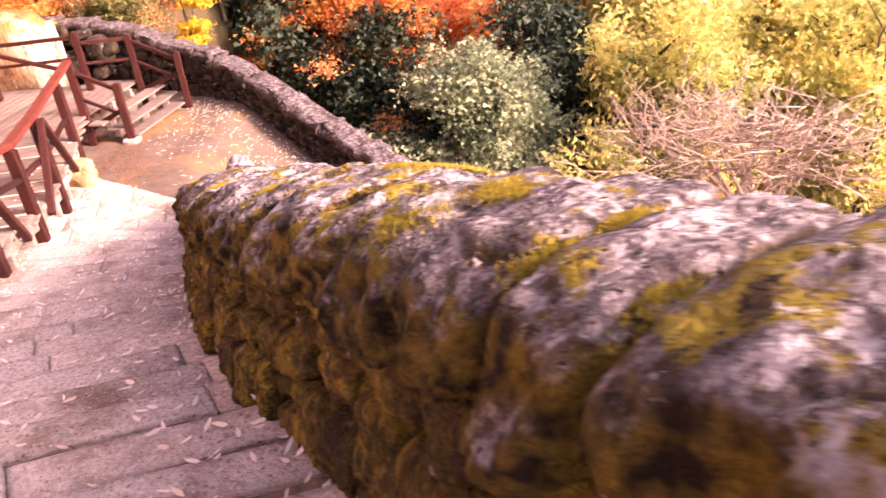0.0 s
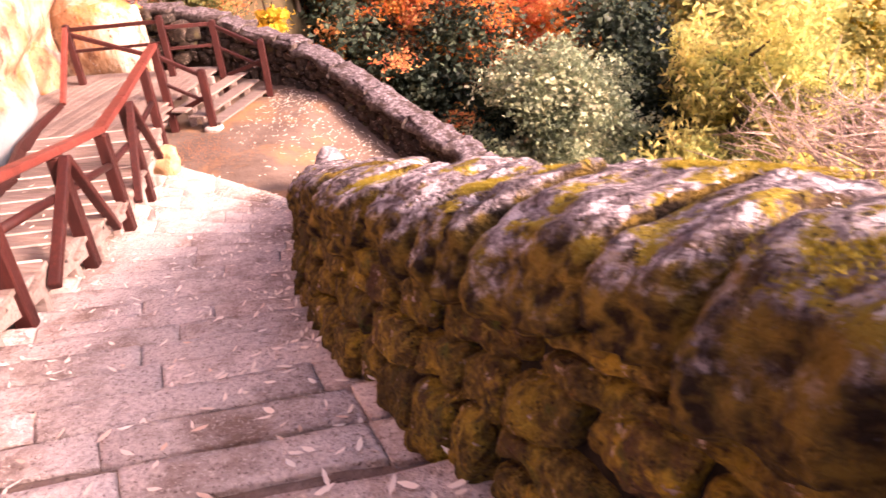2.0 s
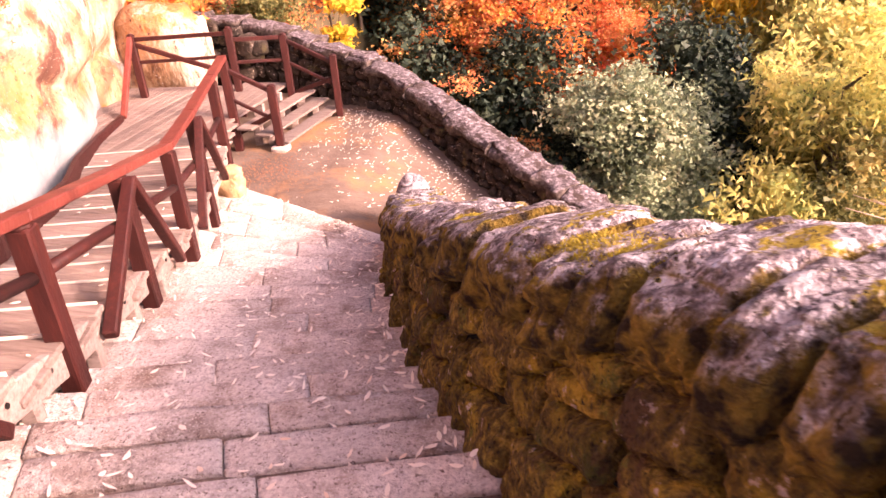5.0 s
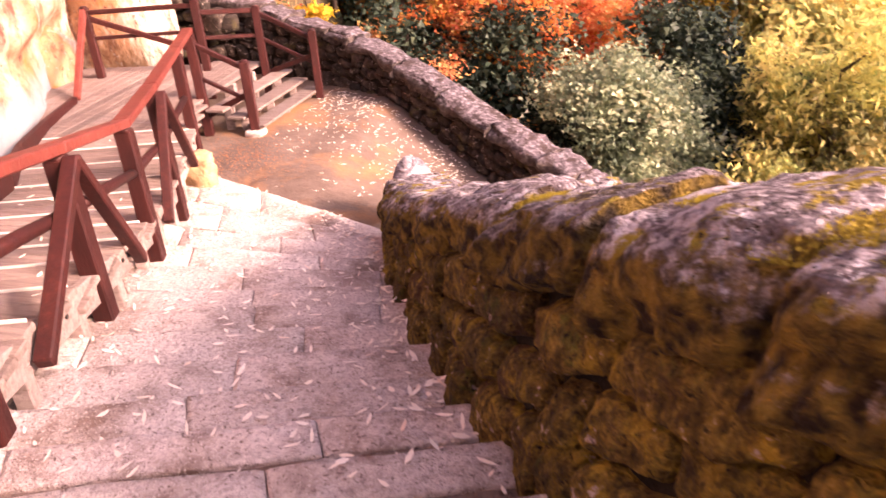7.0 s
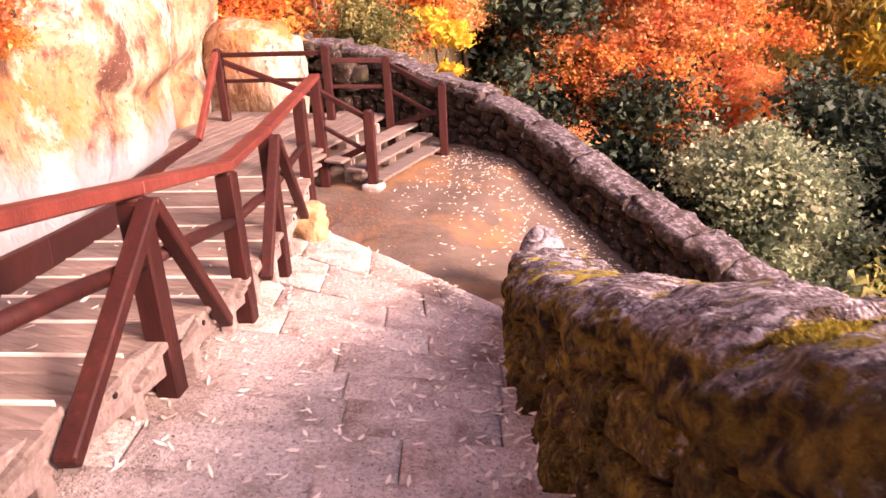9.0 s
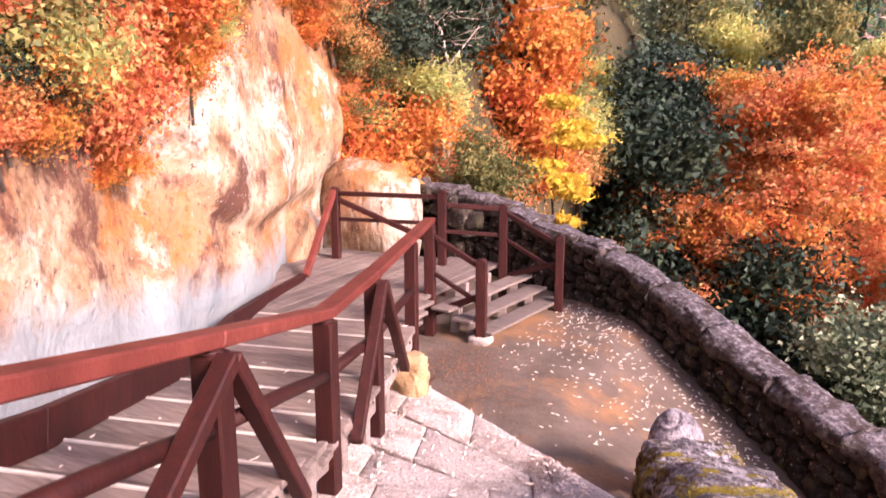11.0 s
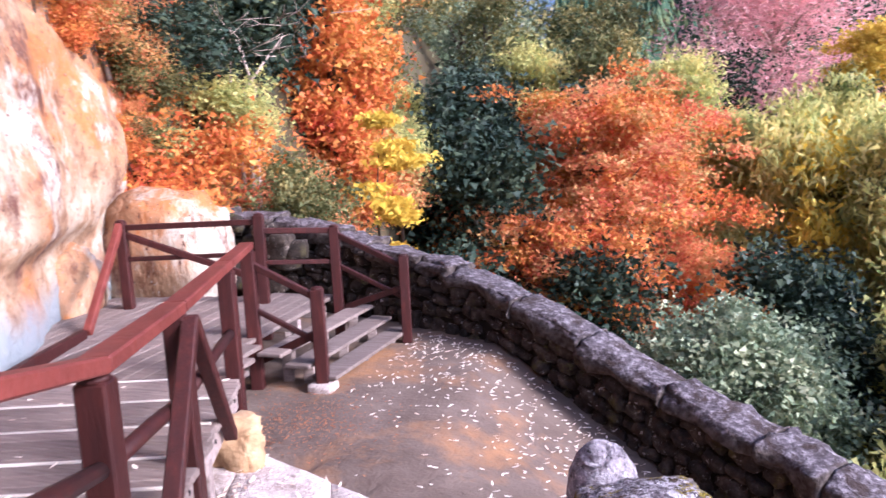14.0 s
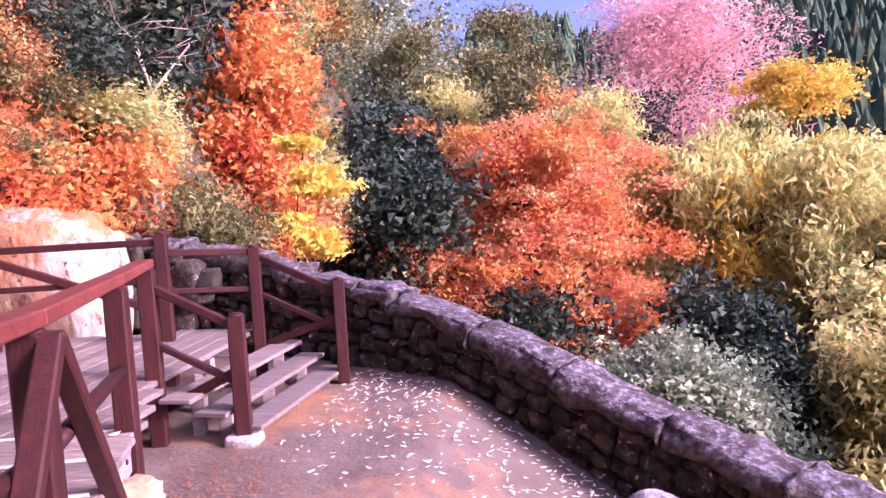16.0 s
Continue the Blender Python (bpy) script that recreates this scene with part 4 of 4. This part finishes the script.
# slope behind the platform
for k, (x, y, top, w, lf, lb) in enumerate(((-12.0, 24.0, 8.2, 3.6, L_ORANGE, "tall flame-orange maple on the slope"), (-14.2, 29.0, 9.0, 5.5, L_OLIVE, "brownish olive broadleaf tree on the slope"),
                                            (-15.5, 36.0, 10.5, 6.5, L_OLIVE, "pale olive tree high on the slope"), (-12.6, 21.0, 9.5, 3.8, L_DARK, "ivy-covered dark green trunk on the slope"),
                                            (-17.5, 30, 13, 7, L_ORANGE, "tall orange maple high on the slope"), (-20, 38, 17, 9, L_OLIVE, "olive-brown tree crowning the slope"))):
    z = land(x, y)
    grow_tree("slope_tree", (x, y, z), max(top - z, 3.0), w, lf, M_BARK, lb, "tree", 280, 90, 0.12, 0.36, 0.18, 0.8, 0.2, 80 + k, 0.08)
z = land(-10.4, 21.5)
grow_tree("yellow_maple", (-9.9, 21.8, z), 3.5 - z, 1.5, L_YELLOW, M_BARK, "slender bright yellow maple with layered sprays", "tree", 80, 70, 0.09, 0.17, 0.05, 0.25, 0.4, 90, 0.3, long=2.2)

shrub_kinds = [grow_tree("slope_shrub", (-40 - k, 20, land(-40 - k, 20)), 1.5, 2.1, lf, M_BARK, lb, "shrub", 100, 135, 0.050, 0.20, 0.04, 0.7, 0.15, 100 + k, 0.1)
               for k, (lf, lb) in enumerate(((L_ORANGE, "orange-red autumn shrub on the slope"), (L_MAPLE, "red maple shrub on the slope"), (L_OLIVE, "olive-green shrub on the slope"),
                                             (L_ORANGE, "mixed orange shrub on the slope"), (L_DARK, "dark green ivy shrub on the slope"), (L_GOLD, "yellow-green shrub on the slope")))]
rnd = random.Random(11)
places = []
for k in range(105):
    y = 16.6 + 20 * rnd.random() ** 1.6
    up = rnd.uniform(-0.4, 7.0) if y > 18 else rnd.uniform(0.8, 7.0)
    x = -10.6 - 0.12 * (y - 15) - up
    places.append((x, y, land(x, y) - 0.1, rnd.uniform(0.8, 1.5) + 0.02 * (y - 15)))
spread_copies(shrub_kinds, places, "shrubs on the slope")
# foliage hanging over the cliff: its lower edge along the rock
CLIFF_GREEN_S = [9, 12.2, 12.5, 13.1, 13.7, 13.85, 14.0, 14.2, 15.3, 15.9, 17.7, 18.5, 19.4, 19.7, 20.0, 22.0]
CLIFF_GREEN_H = [2.3, 2.1, 1.85, 2.25, 1.85, 2.3, 2.8, 3.5, 4.15, 4.5, 4.85, 4.5, 4.2, 3.6, 2.9, 2.4]
places = []
while len(places) < 187:
    s, h = rnd.uniform(9.0, 22.0), rnd.uniform(1.6, 6.9)
    low = float(np.interp(s, CLIFF_GREEN_S, CLIFF_GREEN_H)) + 0.10
    if h < low:
        continue
    p = cliff_point(s, h)
    size = rnd.uniform(0.42, 0.70) * (0.75 if h < low + 0.5 else 1.3)
    places.append((p.x, p.y, p.z - 0.10, size))
spread_copies(shrub_kinds, places, "shrubs on the cliff")

# conifer wood on the far hill
rng = np.random.default_rng(5)
vs, fs = [], []
while len(vs) < 6000 * 15:
    y = rng.uniform(110, 430)
    x = rng.uniform(-90, 150) * y / 200
    e = beyond_far_wall(x, y)
    if e < 95:
        continue
    h, z = rng.uniform(7, 13), land(x, y)
    for t in range(2):
        b = len(vs)
        r, z0, z1 = (0.26 - 0.09 * t) * h, z + h * (0.12 + 0.38 * t), z + h * (0.68 + 0.32 * t)
        a0 = rng.uniform(0, 6.28)
        for i in range(6):
            rr = r * rng.uniform(0.75, 1.2)
            vs.append((x + rr * math.cos(a0 + i * 1.047), y + rr * math.sin(a0 + i * 1.047), z0 + rng.uniform(-0.3, 0.3)))
        vs.append((x, y, z1))
        fs += [(b + i, b + (i + 1) % 6, b + 6) for i in range(6)]
    vs.append((x, y, z))
L_CONIFER = leaf_material("conifer_needles", [(0.1, (0.022, 0.05, 0.028)), (0.5, (0.045, 0.085, 0.045)), (0.8, (0.10, 0.12, 0.045)), (0.97, (0.22, 0.18, 0.07))], 0.0, 0.9)
wood = tagged(new("conifer_forest", mesh_from("conifer_forest", vs, fs, L_CONIFER)), "dark green conifer forest covering the far hillside", "forest", kind="stuff")

# leafless shrubs
def bare_shrub(at, size, seed, bark, label, stems=170):
    tw = thing("bare_shrub", label, "shrub", at)
    rnd = random.Random(seed)
    wood = []
    foot = (land(at[0], at[1]) - at[2]) / size - 0.4
    for k in range(stems):
        a = Vector((rnd.gauss(0, 1.1), rnd.gauss(0, 0.8), rnd.uniform(1.4, 2.5)))
        d = Vector((rnd.gauss(0, 1), rnd.gauss(0, 1), abs(rnd.gauss(0.25, 0.3)))).normalized()
        m = a + d * rnd.uniform(0.4, 0.8)
        e = m + (d + Vector((rnd.gauss(0, 0.5), rnd.gauss(0, 0.5), rnd.gauss(0, 0.3)))).normalized() * rnd.uniform(0.4, 0.9)
        wood.append(tube([p * size for p in (a, m, e)], [0.014 * size, 0.009 * size, 0.004], 4))
        wood.append(tube([m * size, (m.lerp(e, 0.5) + Vector((rnd.gauss(0, 0.2), rnd.gauss(0, 0.2), 0.2))) * size], [0.008, 0.003], 4))
    for k in range(max(4, stems // 18)):
        wood.append(tube([Vector(p) * size for p in ((rnd.gauss(0, 0.15), rnd.gauss(0, 0.15), min(foot, -0.5)), (rnd.gauss(0, 0.3), rnd.gauss(0, 0.3), 0.6), (rnd.gauss(0, 0.9), rnd.gauss(0, 0.7), 2.2))], [0.05, 0.035, 0.014], 5))
    st = new("twig_mass", mesh_from("twig_mass", *merged(wood), bark, True))
    st.parent = tw


bare_shrub((2.95, 9.0, 0.05), 0.62, 3, M_PALEBARK, "leafless pale twiggy shrub beyond the low wall", 360)
bare_shrub((-11.1, 18.4, 3.3), 0.6, 8, M_PALEBARK, "pale bare branches jutting from the wooded slope", 26)
bare_shrub((11.5, 27.0, -3.4), 1.5, 9, M_BARK, "dark leafless branches among the golden trees", 40)


# ---- the pieces of steps and walls ----
RISER = 0.16
FAN_S = np.linspace(0, 6, 601)
FAN_Z = np.array([fan_node(s)[3] for s in FAN_S])


def fan_edge(z):
    return fan_node(float(np.interp(-z, -FAN_Z, FAN_S)))


steps = thing("stone_steps", "worn broad grey-pink stone steps scattered with fallen leaves", "steps", kind="structure")


def slab_points():
    """A slab's corners in -1..1, square but for a narrow worn edge."""
    g, fs = stone_grid(6)
    a = np.interp(np.abs(g), [0, 0.34, 0.67, 1.0], [0, 0.5, 0.965, 1.0]) * np.sign(g)
    rim = np.maximum(np.abs(a[:, 0]), np.abs(a[:, 1])) > 0.99
    a[:, 2] -= np.where(rim & (a[:, 2] > 0.9), 0.075, 0.0)
    return [Vector(p) for p in a], fs


def tread_point(lo, hi, t, w):
    """Point of a tread in plan: t metres along its edge, w from its own edge (0) to the riser above (1)."""
    e0 = Vector((lo[0], lo[1], 0)) + Vector((math.cos(radians(lo[2])), math.sin(radians(lo[2])), 0)) * t
    e1 = Vector((hi[0], hi[1], 0)) + Vector((math.cos(radians(hi[2])), math.sin(radians(hi[2])), 0)) * t
    return e0.lerp(e1, w)


soil_v, soil_f = [], []
z = 0.015
while z < 4.1:
    lo, hi = fan_edge(z), fan_edge(z + RISER)
    cuts, c = [-2.35], -2.35 + random.uniform(0.6, 1.3)
    while c < 0.9:
        cuts.append(c)
        c += random.uniform(0.85, 1.5)
    cuts.append(1.48)
    depth = 0.72 - 0.20 * smooth(1.3, 1.75, z)
    for a, b in zip(cuts, cuts[1:]):
        pts, fs = slab_points()
        vs = []
        wob, lie = random.uniform(-0.009, 0.009), random.uniform(-0.006, 0.006)
        back = depth + random.uniform(-0.04, 0.04)
        for p in pts:
            u, w = (p.x + 1) / 2, (p.y + 1) / 2
            q = tread_point(lo, hi, a + 0.003 + (b - a - 0.006) * u, w * back)
            nz = noise.noise(Vector((q.x * 2.5, q.y * 2.5, z))) * 0.010 + noise.noise(Vector((q.x * 9, q.y * 9, z))) * 0.006
            fr = noise.noise(Vector((q.x * 4, q.y * 4, z + 3))) * 0.022 * (1 - w)
            n = Vector((-math.sin(radians(lo[2])), math.cos(radians(lo[2])), 0))
            vs.append(q + n * fr + Vector((0, 0, z - 0.16 + 0.16 * p.z + nz + lie + wob * p.x)))
        child("step_stone", mesh_from("step_stone", vs, fs, M_STEP, True), steps)
    base, cols, rows = len(soil_v), 64, 7
    for r in range(rows):
        for c in range(cols + 1):
            w = depth - 0.10 + (1.04 - depth + 0.10) * r / (rows - 1)
            q = tread_point(lo, hi, -2.5 + 4.0 * c / cols, w)
            up = -0.030 + 0.012 * noise.noise(Vector((q.x * 6, q.y * 6, z))) + 0.016 * noise.noise(Vector((q.x * 1.7, q.y * 1.7, z + 9))) + 0.024 * smooth(depth, 1.0, w)
            soil_v.append(q + Vector((0, 0, z + up)))
    soil_f += [(base + r * (cols + 1) + c, base + r * (cols + 1) + c + 1, base + (r + 1) * (cols + 1) + c + 1, base + (r + 1) * (cols + 1) + c) for r in range(rows - 1) for c in range(cols)]
    z += RISER
soil = tagged(new("soil", mesh_from("soil", soil_v, soil_f, M_SOIL, True)), "dark damp soil filling the treads behind the stone edges", "soil", kind="stuff")

NEAR_JOINTS = [0, 0.7, 1.4, 2.08, 2.40, 2.80, 3.25, 3.58, 4.12, 4.34, 4.58, 4.83, 5.20, 5.42, 5.80, 6.50, 7.30, 8.10, 9.1, 10.0, 10.9, 11.6, near.curve.total]
FAR_JOINTS = [0.0]
while FAR_JOINTS[-1] < far.curve.total - 1.3:
    FAR_JOINTS.append(FAR_JOINTS[-1] + random.uniform(0.6, 1.3))
FAR_JOINTS.append(far.curve.total)
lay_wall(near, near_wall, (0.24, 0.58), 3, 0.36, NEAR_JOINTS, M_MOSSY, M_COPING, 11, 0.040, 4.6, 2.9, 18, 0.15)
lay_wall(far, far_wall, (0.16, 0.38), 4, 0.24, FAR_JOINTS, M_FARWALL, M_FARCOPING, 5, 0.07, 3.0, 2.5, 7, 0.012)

# ---- fallen leaves and moss ----
def tread_height(x, y):
    s = fan_place(x, y)
    if s >= 6.0:
        return land(x, y) + 0.012
    zf = fan_node(s)[3]
    return 0.015 + RISER * math.floor((zf - 0.015) / RISER) + 0.012


def strew(count, pick, size, seed, name, label, leaf=L_FALLEN):
    rnd = random.Random(seed)
    vs = []
    for k in range(count):
        x, y, z = pick(rnd)
        a = rnd.uniform(0, 6.28)
        l, w = size * rnd.uniform(0.6, 1.3), size * rnd.uniform(0.18, 0.34)
        d, s = Vector((math.cos(a), math.sin(a), rnd.gauss(0, 0.16))), Vector((-math.sin(a), math.cos(a), rnd.gauss(0, 0.2)))
        c = Vector((x, y, z + abs(rnd.gauss(0, 0.006)) + 0.004))
        vs += [c - d * l * 0.5, c - d * l * 0.1 + s * w * 0.5, c + d * l * 0.3 + s * w * 0.42, c + d * l * 0.5 + Vector((0, 0, 0.008)), c + d * l * 0.3 - s * w * 0.42, c - d * l * 0.1 - s * w * 0.5]
    return tagged(new(name, quad_mesh(name, vs, leaf, 6)), label, "leaves", kind="stuff")


def on_steps(rnd):
    s = rnd.uniform(0.6, 6)
    n = fan_node(s)
    t = rnd.uniform(-1.9, 0.9) if rnd.random() < 0.55 else (0.95 - abs(rnd.gauss(0, 0.28)) if rnd.random() < 0.6 else -1.75 + abs(rnd.gauss(0, 0.3)))
    x, y = n[0] + t * math.cos(radians(n[2])), n[1] + t * math.sin(radians(n[2]))
    return x, y, tread_height(x, y)


def on_landing(rnd):
    while True:
        s = rnd.uniform(3.8, FAR_BASE.total * 0.62)
        q = FAR_BASE.at(s)
        _, r = FAR_BASE.side(s)
        w = 0.15 + abs(rnd.gauss(0, 1.1))
        x, y = q[0] + r.x * w, q[1] + r.y * w
        if fan_place(x, y) >= 6 and x > -6.9:
            return x, y, land(x, y) + 0.018


def on_deck(rnd):
    k = rnd.randrange(0, count + 1)
    u = rnd.uniform(0.05, 0.95)
    q = [float(np.interp(flen[-1] - (k + u) * TREAD, flen, [f[c] for f in fine])) for c in range(5)]
    z = float(np.interp(flen[-1] - k * TREAD, flen, [f[3] for f in fine])) if k else DECK
    p = Vector((q[0], q[1], 0)) + ACROSS * rnd.uniform(0.0, 1.8)
    return p.x, p.y, z + 0.004


strew(1700, on_steps, 0.075, 1, "fallen_leaves", "pale curled leaves strewn over the stone steps")
strew(900, on_landing, 0.062, 2, "fallen_leaves", "pale fallen leaves scattered on the bare landing")
strew(90, on_deck, 0.08, 3, "fallen_leaves", "few dry leaves on the plank stair")


def by_the_stair(rnd):
    x, y = rnd.gauss(-7.1, 0.45), rnd.gauss(12.1, 0.42)
    return x, y, land(x, y) + 0.014


strew(800, by_the_stair, 0.038, 5, "leaf_litter", "rusty crumbled leaf litter beside the plank stair", L_LITTER)


def moss_patches(count, seed):
    """Short moss fibres in uneven cushions on the low wall's coping."""
    rnd = random.Random(seed)
    vs = []
    spots = [(rnd.uniform(0.5, near.curve.total - 0.8), rnd.uniform(0.05, 0.6), rnd.uniform(0.04, 0.13)) for _ in range(34)]
    for k in range(count):
        s, w, r = spots[rnd.randrange(len(spots))]
        s, w = s + rnd.gauss(0, r), min(max(w + rnd.gauss(0, r * 0.7), 0.0), near.thick)
        u = (w - near.thick / 2) / (near.thick / 2 + 0.04)
        z = near.h(s) - 0.18 + 0.165 * (1 - min(abs(u), 0.97) ** 2.7) ** (1 / 2.7)
        p = near.point(s, w, z - 0.004)
        d = Vector((rnd.gauss(0, 0.6), rnd.gauss(0, 0.6), 0.9)).normalized() * rnd.uniform(0.007, 0.017)
        t = Vector((rnd.gauss(0, 1), rnd.gauss(0, 1), 0)).normalized() * rnd.uniform(0.002, 0.0045)
        vs += [p - t, p + t, p + d]
    return tagged(new("moss", quad_mesh("moss", vs, L_MOSS, 3)), "yellow-green moss cushions on the low wall's coping", "moss", kind="stuff")


moss_patches(60000, 4)
